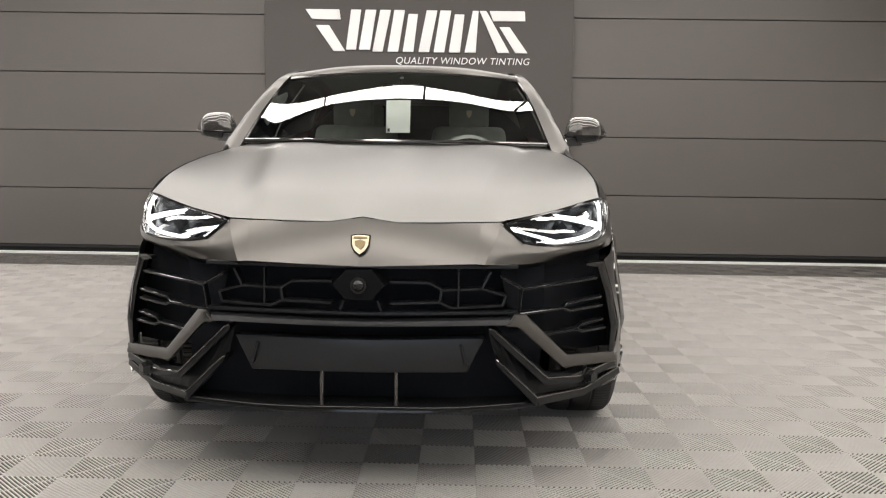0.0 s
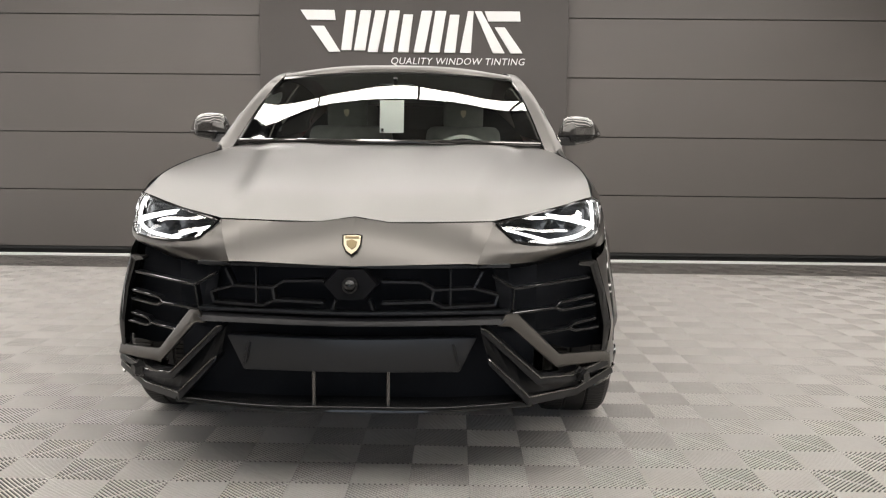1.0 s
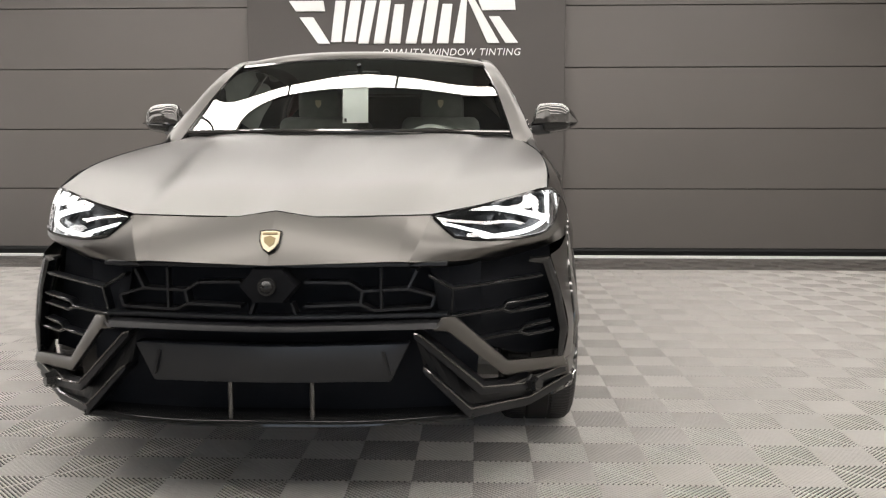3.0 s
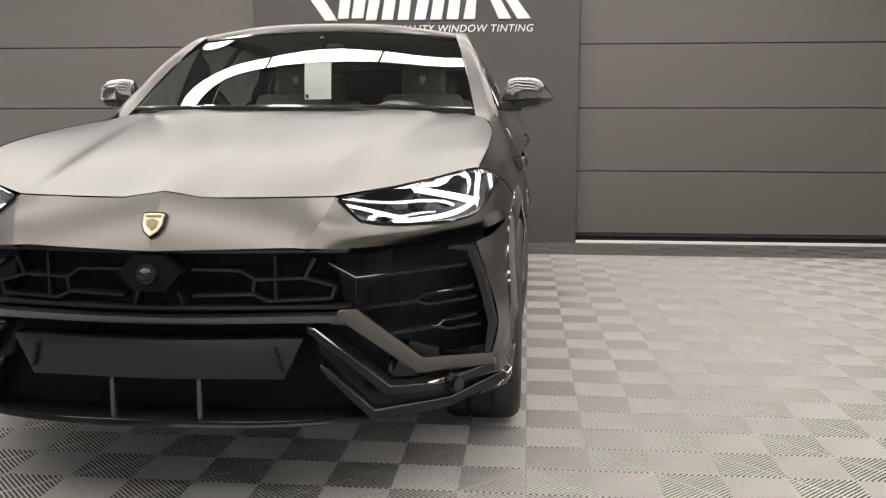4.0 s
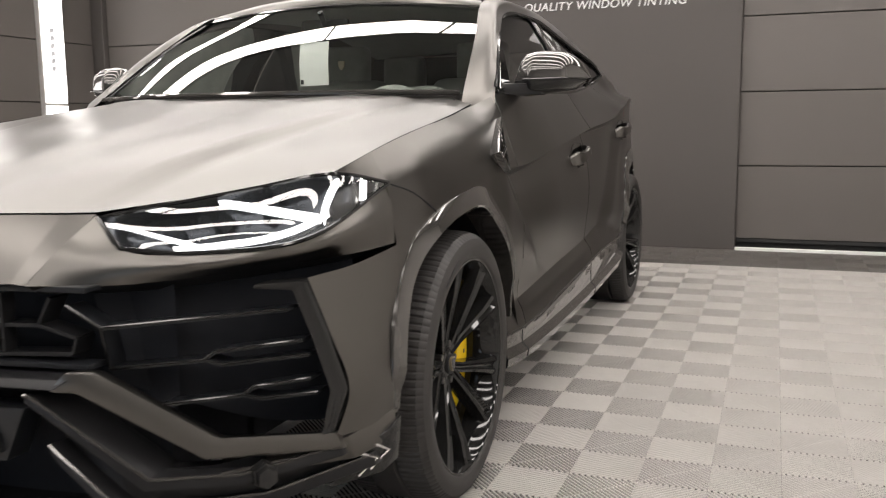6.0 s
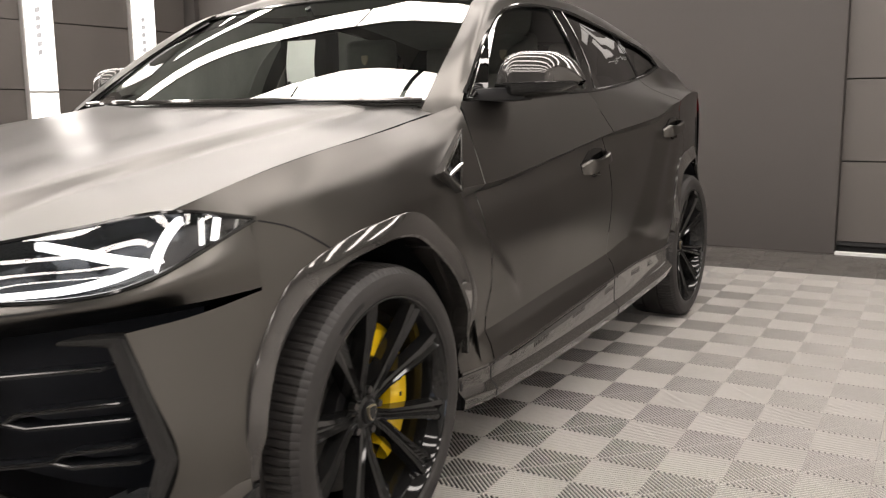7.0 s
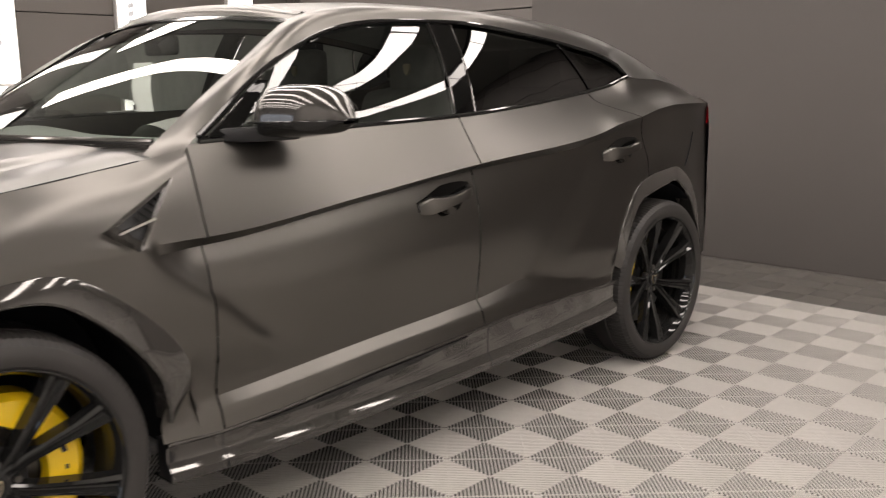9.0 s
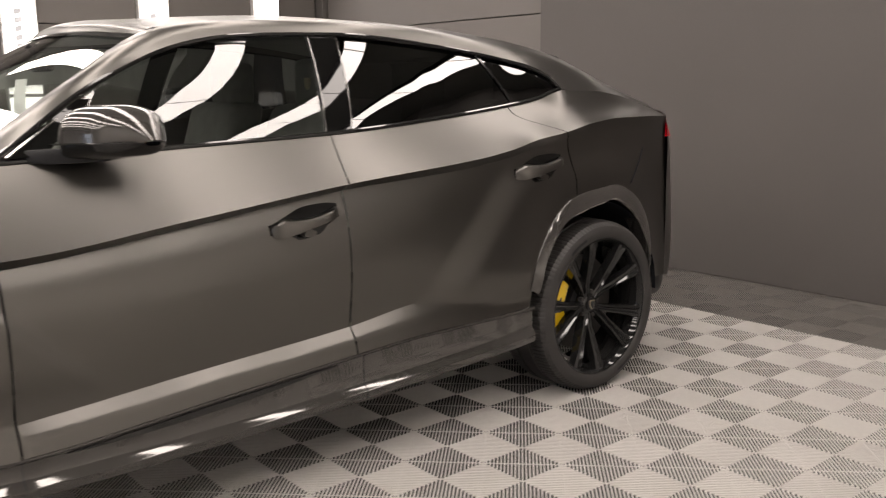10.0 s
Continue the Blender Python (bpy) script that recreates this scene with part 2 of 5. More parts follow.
M_PIANO = mat("piano_black", (0.004, 0.004, 0.004), 0.03, spec=0.4)
M_CHROME = mat("polished_metal", (0.75, 0.74, 0.72), 0.12, 1.0)
M_GOLD = mat("gold_enamel", (0.62, 0.54, 0.40), 0.3, 0.8)
M_BRONZE = mat("darker_gold_enamel", (0.22, 0.17, 0.09), 0.35, 0.7)
M_RED = mat("red_lamp_plastic", (0.65, 0.01, 0.02), 0.15, emit=0.12)
M_DASHTOP = mat("dark_green_grey_dash", (0.24, 0.26, 0.24), 0.55, vary=0.15, scale=18, fine=400, bump=0.0006)
M_LEATHER = mat("black_seat_leather", (0.21, 0.22, 0.205), 0.5, vary=0.2, scale=15, fine=300, bump=0.0008)
M_DASH = mat("grey_dash_leather", (0.34, 0.35, 0.33), 0.6, vary=0.1, scale=20, fine=400, bump=0.0005)
M_PAPER = mat("white_paper", (0.80, 0.81, 0.79), 0.8, vary=0.02, scale=20)
M_DRL = mat("running_light_guide", (1.0, 0.99, 0.97), 0.4, emit=DRL_POWER)
M_LAMP = mat("lamp_housing_plastic", (0.030, 0.033, 0.038), 0.22, 0.6, vary=0.2, scale=30)


def glass(name, tint, mixv):
    """Thin car glass: a clear or tinted sheet with a mirror-like face."""
    m = bpy.data.materials.new(name)
    m.use_nodes = True
    nt = m.node_tree
    nt.nodes.remove(nt.nodes["Principled BSDF"])
    out = nt.nodes["Material Output"]
    tr = nt.nodes.new("ShaderNodeBsdfTransparent")
    tr.inputs[0].default_value = (*tint, 1)
    gl = nt.nodes.new("ShaderNodeBsdfGlossy")
    gl.inputs[0].default_value, gl.inputs[1].default_value = (1, 1, 1, 1), 0.01
    fr = nt.nodes.new("ShaderNodeFresnel")
    fr.inputs[0].default_value = mixv
    mx = nt.nodes.new("ShaderNodeMixShader")
    nt.links.new(fr.outputs[0], mx.inputs[0])
    nt.links.new(tr.outputs[0], mx.inputs[1])
    nt.links.new(gl.outputs[0], mx.inputs[2])
    nt.links.new(mx.outputs[0], out.inputs[0])
    return m


M_SCREEN = glass("windscreen_glass", (0.86, 0.91, 0.87), 1.8)
M_TINT = glass("tinted_window_glass", (0.035, 0.035, 0.035), 1.75)
M_SIDE = glass("side_window_glass", (0.42, 0.44, 0.42), 1.75)
M_COVER = glass("lamp_cover", (0.93, 0.95, 0.97), 1.85)


# ---- surface helpers ----
def pchip(ts, vs):
    """A shape-keeping cubic through (ts, vs)."""
    ts, vs = np.array(ts, float), np.array(vs, float)
    h = np.diff(ts)
    d = np.diff(vs) / h
    m = np.zeros(len(ts))
    if len(ts) == 2:
        m[:] = d[0]
    else:
        for i in range(1, len(ts) - 1):
            if d[i - 1] * d[i] > 0:
                w1, w2 = 2 * h[i] + h[i - 1], h[i] + 2 * h[i - 1]
                m[i] = (w1 + w2) / (w1 / d[i - 1] + w2 / d[i])
        m[0], m[-1] = d[0], d[-1]

    def f(t):
        t = min(max(t, ts[0]), ts[-1])
        i = min(int(np.searchsorted(ts, t, side="right")) - 1, len(ts) - 2)
        u = (t - ts[i]) / h[i]
        return float((2 * u ** 3 - 3 * u ** 2 + 1) * vs[i] + (u ** 3 - 2 * u ** 2 + u) * h[i] * m[i]
                     + (-2 * u ** 3 + 3 * u ** 2) * vs[i + 1] + (u ** 3 - u ** 2) * h[i] * m[i + 1])
    return f


def crom(pts, n, sharp=False):
    """n + 1 points along a Catmull-Rom curve (or a polyline) through pts, evenly by chord length."""
    p = np.array(pts, float)
    if len(p) == 1:
        return np.repeat(p, n + 1, 0)
    seg = np.linalg.norm(np.diff(p, axis=0), axis=1) + 1e-9
    ts = np.concatenate([[0], np.cumsum(seg)]) / seg.sum()
    out = []
    for k in range(n + 1):
        t = k / n
        i = min(int(np.searchsorted(ts, t, side="right")) - 1, len(p) - 2)
        i = max(i, 0)
        h = ts[i + 1] - ts[i]
        u = (t - ts[i]) / h
        if sharp or len(p) == 2:
            out.append(p[i] * (1 - u) + p[i + 1] * u)
            continue
        m0 = (p[i + 1] - p[i - 1]) / (ts[i + 1] - ts[i - 1]) if i > 0 else (p[1] - p[0]) / h
        m1 = (p[i + 2] - p[i]) / (ts[i + 2] - ts[i]) if i + 2 < len(p) else (p[-1] - p[-2]) / h
        out.append((2 * u ** 3 - 3 * u ** 2 + 1) * p[i] + (u ** 3 - 2 * u ** 2 + u) * h * m0
                   + (-2 * u ** 3 + 3 * u ** 2) * p[i + 1] + (u ** 3 - u ** 2) * h * m1)
    return np.array(out)


def grid_mesh(g, bm=None):
    """A quad sheet from a grid of points; collapsed quads are left out."""
    bm = bm or bmesh.new()
    g = np.array(g)
    vs = [[bm.verts.new(p) for p in row] for row in g]
    for i in range(len(g) - 1):
        for j in range(len(g[0]) - 1):
            q = [(i, j), (i, j + 1), (i + 1, j + 1), (i + 1, j)]
            pts = [g[a][b] for a, b in q]
            if np.linalg.norm(np.cross(pts[2] - pts[0], pts[3] - pts[1])) > 1e-8:
                bm.faces.new([vs[a][b] for a, b in q])
    bmesh.ops.remove_doubles(bm, verts=bm.verts, dist=1e-5)
    loose = [v for v in bm.verts if not v.link_faces]
    bmesh.ops.delete(bm, geom=loose, context="VERTS")
    return bm


def outward(bm, ref=(0, 2.5, 0.8)):
    """Turn every face of a sheet away from ref."""
    for f in bm.faces:
        f.normal_update()
        if f.normal.dot(f.calc_center_median() - Vector(ref)) < 0:
            f.normal_flip()
    return bm


def loft(rails, nu, nv, sharp_v=False, sharp_u=False):
    """A sheet over rails (each a short list of points); nv steps between neighbouring rails."""
    cur = [crom(r, nu, sharp_u) for r in rails]
    g = [crom([c[k] for c in cur], nv * (len(rails) - 1), sharp_v) for k in range(nu + 1)]
    return grid_mesh(g)


def thicken(bm, d):
    """Give a sheet real thickness, inward from its normals."""
    bmesh.ops.recalc_face_normals(bm, faces=bm.faces)
    r = bmesh.ops.solidify(bm, geom=bm.faces[:], thickness=d)
    return bm


def sx(pts, s):
    return [(p[0] * s, p[1], p[2]) for p in pts]


def blade(upper, lower, back, bevel=0.004, n=0, taper=(0, 0, 0)):
    """A solid bar whose face runs between two paths, set back by the vector back."""
    if n:
        upper, lower = crom(upper, n), crom(lower, n)
    u, l, b = np.array(upper, float), np.array(lower, float), np.array(back, float)
    bm = bmesh.new()
    ring = []
    for a, c in zip(u, l):
        ring.append([bm.verts.new(p) for p in (a, c, c + b + np.array(taper), a + b)])
    for r0, r1 in zip(ring, ring[1:]):
        for k in range(4):
            bm.faces.new((r0[k], r0[(k + 1) % 4], r1[(k + 1) % 4], r1[k]))
    bm.faces.new(ring[0][::-1])
    bm.faces.new(ring[-1])
    bmesh.ops.recalc_face_normals(bm, faces=bm.faces)
    if bevel:
        es = [e for e in bm.edges if len(e.link_faces) == 2 and e.calc_face_angle(0) > 0.5]
        bmesh.ops.bevel(bm, geom=es, offset=bevel, segments=2, affect="EDGES", profile=0.6)
    return bm


def tube(path, r, n=0, sides=8):
    """A round bar along a path."""
    p = crom(path, n) if n else np.array(path, float)
    bm = bmesh.new()
    rings = []
    for i in range(len(p)):
        t = p[min(i + 1, len(p) - 1)] - p[max(i - 1, 0)]
        t = t / np.linalg.norm(t)
        a = np.cross(t, (0.3, 0.2, 1.0))
        a /= np.linalg.norm(a)
        b = np.cross(t, a)
        rings.append([bm.verts.new(p[i] + r * (math.cos(k * math.tau / sides) * a + math.sin(k * math.tau / sides) * b)) for k in range(sides)])
    for r0, r1 in zip(rings, rings[1:]):
        for k in range(sides):
            bm.faces.new((r0[k], r0[(k + 1) % sides], r1[(k + 1) % sides], r1[k]))
    bm.faces.new(rings[0][::-1])
    bm.faces.new(rings[-1])
    return bm


def lathe(profile, n, bm=None, wobble=None):
    """Turn (x, r) points about the x axis."""
    bm = bm or bmesh.new()
    rings = []
    for k in range(n):
        a = k * math.tau / n
        rings.append([bm.verts.new((x, math.cos(a) * (r - (wobble(k, i) if wobble else 0)), math.sin(a) * (r - (wobble(k, i) if wobble else 0))))
                      for i, (x, r) in enumerate(profile)])
    for k in range(n):
        r0, r1 = rings[k], rings[(k + 1) % n]
        for i in range(len(profile) - 1):
            bm.faces.new((r0[i], r0[i + 1], r1[i + 1], r1[i]))
    return bm


# ---- the car ----
car = tagged(empty("car", 0, 0, 0), "satin dark grey sport utility car, black wheels, yellow calipers", "car")
HUB_F, HUB_R, HUB_Z = 1.005, 4.03, 0.385

# side rails, from the top down: (y, x, z) knots
RAIL = {
    "B": [(0.60, 0.902, 0.935), (0.8, 0.918, 0.982), (1.1, 0.918, 1.025), (1.4, 0.900, 1.065), (1.6, 0.885, 1.113), (2.15, 0.912, 1.112), (2.7, 0.922, 1.13), (3.3, 0.906, 1.164), (3.65, 0.884, 1.202), (3.8, 0.874, 1.220), (4.0, 0.862, 1.250), (4.2, 0.850, 1.256), (4.45, 0.826, 1.244), (4.66, 0.802, 1.224)],
    "C": [(0.60, 0.921, 0.86), (0.8, 0.945, 0.89), (1.1, 0.955, 0.915), (1.4, 0.955, 0.925), (1.6, 0.950, 0.925), (2.15, 0.974, 0.983), (2.7, 0.981, 1.044), (3.3, 0.980, 1.090), (3.48, 0.974, 1.113), (3.65, 0.968, 1.148), (3.8, 0.963, 1.166), (4.0, 0.950, 1.200), (4.2, 0.930, 1.214), (4.45, 0.896, 1.212), (4.66, 0.842, 1.204)],
    "D": [(0.60, 0.924, 0.83), (0.8, 0.950, 0.86), (1.1, 0.958, 0.885), (1.4, 0.953, 0.893), (1.6, 0.914, 0.896), (2.15, 0.925, 0.956), (2.7, 0.932, 1.018), (3.3, 0.950, 1.057), (3.48, 0.950, 1.080), (3.65, 0.948, 1.114), (3.8, 0.952, 1.132), (4.0, 0.941, 1.166), (4.2, 0.922, 1.182), (4.45, 0.888, 1.182), (4.66, 0.840, 1.176)],
    "E": [(0.60, 0.938, 0.70), (0.8, 0.962, 0.74), (1.1, 0.965, 0.76), (1.4, 0.960, 0.75), (1.6, 0.957, 0.715), (2.15, 0.981, 0.735), (2.7, 0.979, 0.765), (3.3, 0.962, 0.79), (3.8, 0.938, 0.86), (4.2, 0.915, 0.88), (4.66, 0.850, 0.86)],
    "F": [(0.60, 0.954, 0.50), (0.8, 0.965, 0.52), (1.1, 0.965, 0.53), (1.4, 0.950, 0.458), (1.6, 0.947, 0.466), (2.15, 0.954, 0.506), (2.7, 0.958, 0.541), (3.02, 0.961, 0.575), (3.3, 0.978, 0.530), (3.5, 0.984, 0.512), (3.8, 0.985, 0.53), (4.2, 0.985, 0.55), (4.66, 0.860, 0.52)],
    "G": [(0.60, 0.930, 0.42), (0.8, 0.945, 0.42), (1.1, 0.945, 0.42), (1.4, 0.950, 0.375), (1.6, 0.980, 0.378), (2.15, 0.996, 0.416), (2.7, 1.000, 0.450), (3.0, 1.000, 0.464), (3.3, 0.999, 0.464), (3.8, 0.965, 0.46), (4.2, 0.955, 0.45), (4.66, 0.860, 0.42)],
}
TOP_WING = [(0.445, 0.850, 0.966), (0.6, 0.866, 1.006), (0.85, 0.872, 1.052), (1.1, 0.864, 1.086), (1.38, 0.840, 1.120), (1.5, 0.838, 1.138), (1.6, 0.860, 1.164)]
BELT = [(1.60, 0.862, 1.172), (2.1, 0.872, 1.189), (2.72, 0.872, 1.207), (3.3, 0.830, 1.246), (3.71, 0.790, 1.285), (3.83, 0.790, 1.305), (3.96, 0.798, 1.340), (4.25, 0.800, 1.322), (4.66, 0.76, 1.238)]
fn = {k: (pchip([a[0] for a in v], [a[1] for a in v]), pchip([a[0] for a in v], [a[2] for a in v])) for k, v in RAIL.items()}
for k, v in (("W", TOP_WING), ("T", BELT)):
    fn[k] = (pchip([a[0] for a in v], [a[1] for a in v]), pchip([a[0] for a in v], [a[2] for a in v]))

# wheel openings: offsets from the hub, outer edge of the flare and inner edge
ARCH_OUT = [(-0.50, 0.02), (-0.495, 0.125), (-0.455, 0.24), (-0.335, 0.40), (-0.19, 0.462), (0.0, 0.496), (0.19, 0.498), (0.34, 0.405), (0.48, 0.26), (0.515, 0.145), (0.465, 0.07)]
ARCH_IN = [(-0.475, 0.02), (-0.455, 0.125), (-0.405, 0.245), (-0.335, 0.332), (-0.22, 0.398), (-0.05, 0.438), (0.14, 0.440), (0.275, 0.355), (0.405, 0.20), (0.440, 0.09), (0.442, 0.05)]
RARCH_OUT = [(-0.455, 0.15), (-0.445, 0.24), (-0.39, 0.335), (-0.30, 0.435), (-0.18, 0.505), (0.0, 0.53), (0.155, 0.53), (0.325, 0.448), (0.415, 0.32), (0.43, 0.20), (0.42, 0.05)]
RARCH_IN = [(-0.425, 0.13), (-0.405, 0.23), (-0.345, 0.32), (-0.25, 0.405), (-0.11, 0.445), (0.0, 0.462), (0.115, 0.468), (0.285, 0.375), (0.375, 0.25), (0.395, 0.15), (0.39, 0.05)]


def arch_height(y):
    """The lower limit of the flank over the wheels."""
    best = -1.0
    for hub, pts in ((HUB_F, ARCH_OUT), (HUB_R, RARCH_OUT)):
        q = [(hub + a, HUB_Z + b) for a, b in pts]
        for (y0, z0), (y1, z1) in zip(q, q[1:]):
            if y0 != y1 and min(y0, y1) <= y <= max(y0, y1):
                best = max(best, z0 + (z1 - z0) * (y - y0) / (y1 - y0) - 0.012)
    return best


def ease(a, b, t):
    t = min(max((t - a) / (b - a), 0), 1)
    return t * t * (3 - 2 * t)


def relief(y, z):
    """Pressed forms of the flank: wing edge behind the front wheel, haunch before the rear wheel."""
    line = 1.40 + (0.93 - z) * 1.12
    d = 0.015 * (1 - ease(-0.006, 0.026, y - line)) * ease(0.50, 0.62, z) * (1 - ease(0.90, 0.97, z)) * ease(1.25, 1.45, y)
    h1 = 3.02 + (z - 0.605) * 1.02
    d += 0.13 * min(max(0.0, y - h1), 0.20) * ease(0.50, 0.64, z) * (1 - ease(0.96, 1.12, z)) * (1 - ease(4.0, 4.6, y))
    h2 = 3.46 + (z - 0.56) * 0.55
    d += 0.008 * ease(-0.08, 0.10, y - h2) * ease(0.50, 0.60, z) * (1 - ease(0.95, 1.04, z)) * (1 - ease(4.3, 4.6, y))
    return d


def shoulder(D, E, y):
    """The fullest part of the doors, just under the crease."""
    return D * 0.56 + E * 0.44 + np.array((0.012 * ease(1.35, 1.62, y) * (1 - ease(3.0, 3.4, y)), 0, 0))


SILL = pchip([1.3, 1.55, 1.81, 2.1, 2.67, 2.97, 3.39, 3.8], [0.41, 0.420, 0.437, 0.460, 0.492, 0.515, 0.495, 0.49])


def sill_edge(y):
    """The edge of the sill's upper step, between the door's foot and the skirt."""
    f, g = (np.array((fn[k][0](y), y, fn[k][1](y))) for k in "FG")
    w = ease(1.3, 1.5, y) * (1 - ease(3.35, 3.7, y))
    return (f + g) / 2 * (1 - w) + np.array((g[0] - 0.013, y, SILL(y) + 0.004)) * w


def profile(y, top):
    """The flank's section at y: groups of rails, smooth inside a group, creased between."""
    P = {k: np.array((f[0](y), y, f[1](y))) for k, f in fn.items()}
    pts = list(crom([P[top], P["B"], P["C"]], 12)) + list(crom([P["C"], P["D"]], 2))[1:]
    pts += list(crom([P["D"], shoulder(P["D"], P["E"], y), P["E"], P["F"]], 20))[1:]
    pts += list(crom([P["F"], sill_edge(y)], 4))[1:] + list(crom([sill_edge(y), P["G"]], 3))[1:]
    za = arch_height(y)
    out = []
    for p in pts:
        p = p + np.array((relief(y, p[2]), 0, 0))
        out.append(p)
    if za > 0:
        for i in range(len(out)):
            if out[i][2] < za:
                a, b = out[max(i - 1, 0)], out[i]
                t = (a[2] - za) / max(a[2] - b[2], 1e-6)
                cut = a + (b - a) * min(max(t, 0), 1)
                out[i:] = [cut] * (len(out) - i)
                break
    return out


def flank_x(y, z):
    """Where the flank stands out to, at (y, z)."""
    P = [(fn[k][0](y), fn[k][1](y)) for k in "BCDEFG"]
    m = shoulder(np.array((P[2][0], y, P[2][1])), np.array((P[3][0], y, P[3][1])), y)
    P.insert(3, (m[0], m[2]))
    m = sill_edge(y)
    P.insert(6, (m[0], m[2]))
    for (x0, z0), (x1, z1) in zip(P, P[1:]):
        if z1 <= z <= z0:
            return x0 + (x1 - x0) * (z0 - z) / (z0 - z1) + relief(y, z)
    return P[-1][0] if z < P[-1][1] else P[0][0]


def shut_line(y, z):
    """How far the shut line behind the rear door leans, fading away from it."""
    w = max(0.0, 1 - abs(y - 3.83) / 0.40)
    return w * (0.05 * (1 - ease(0.87, 1.15, z)) - 0.20 * ease(1.15, 1.28, z))


def side_panel(name, s, ya, yb, top, n, label=""):
    ys = [ya + (yb - ya) * k / n for k in range(n + 1)]
    g = []
    for y in ys:
        row = profile(y, top)
        if top == "T" and abs(y - 3.83) < 0.40 and yb > 3.0:
            row = [profile(y + shut_line(y, p[2]), top)[j] for j, p in enumerate(row)]
        g.append([(p[0] * s, p[1], p[2]) for p in row])
    return part(name, outward(grid_mesh(g)), M_PAINT, car, label, True, 28)


WINTOP = [(1.645, 0.856, 1.190), (1.95, 0.776, 1.388), (2.25, 0.705, 1.507), (2.5, 0.688, 1.545), (2.85, 0.683, 1.555), (3.3, 0.678, 1.525), (3.65, 0.70, 1.476), (3.82, 0.738, 1.436), (3.915, 0.775, 1.388), (3.955, 0.792, 1.345)]
fn["V"] = (pchip([a[0] for a in WINTOP], [a[1] for a in WINTOP]), pchip([a[0] for a in WINTOP], [a[2] for a in WINTOP]))


def window_sheet(s, ya, yb, inset, n=26, m=8, sa=0.0, sb=0.0):
    """Side glass between the belt and the roof rail, slightly bowed; sa, sb: how far its ends lean back."""
    g = []
    for k in range(n + 1):
        row = []
        for j in range(m + 1):
            t = j / m
            y0, y1 = ya + sa * t, yb + sb * t
            y = y0 + (y1 - y0) * k / n
            a = np.array((fn["T"][0](y), y, fn["T"][1](y)))
            b = np.array((fn["V"][0](y), y, fn["V"][1](y)))
            p = a * (1 - t) + b * t
            bow = 0.02 * 4 * t * (1 - t) * min(1, (b[2] - a[2]) / 0.3)
            row.append(((p[0] - inset + bow) * s, p[1], p[2]))
        g.append(row)
    return grid_mesh(g)


def along(key, ya, yb, n, dx=0.0, dz=0.0, s=1):
    return [((fn[key][0](y) + dx) * s, y, fn[key][1](y) + dz) for y in (ya + (yb - ya) * k / n for k in range(n + 1))]


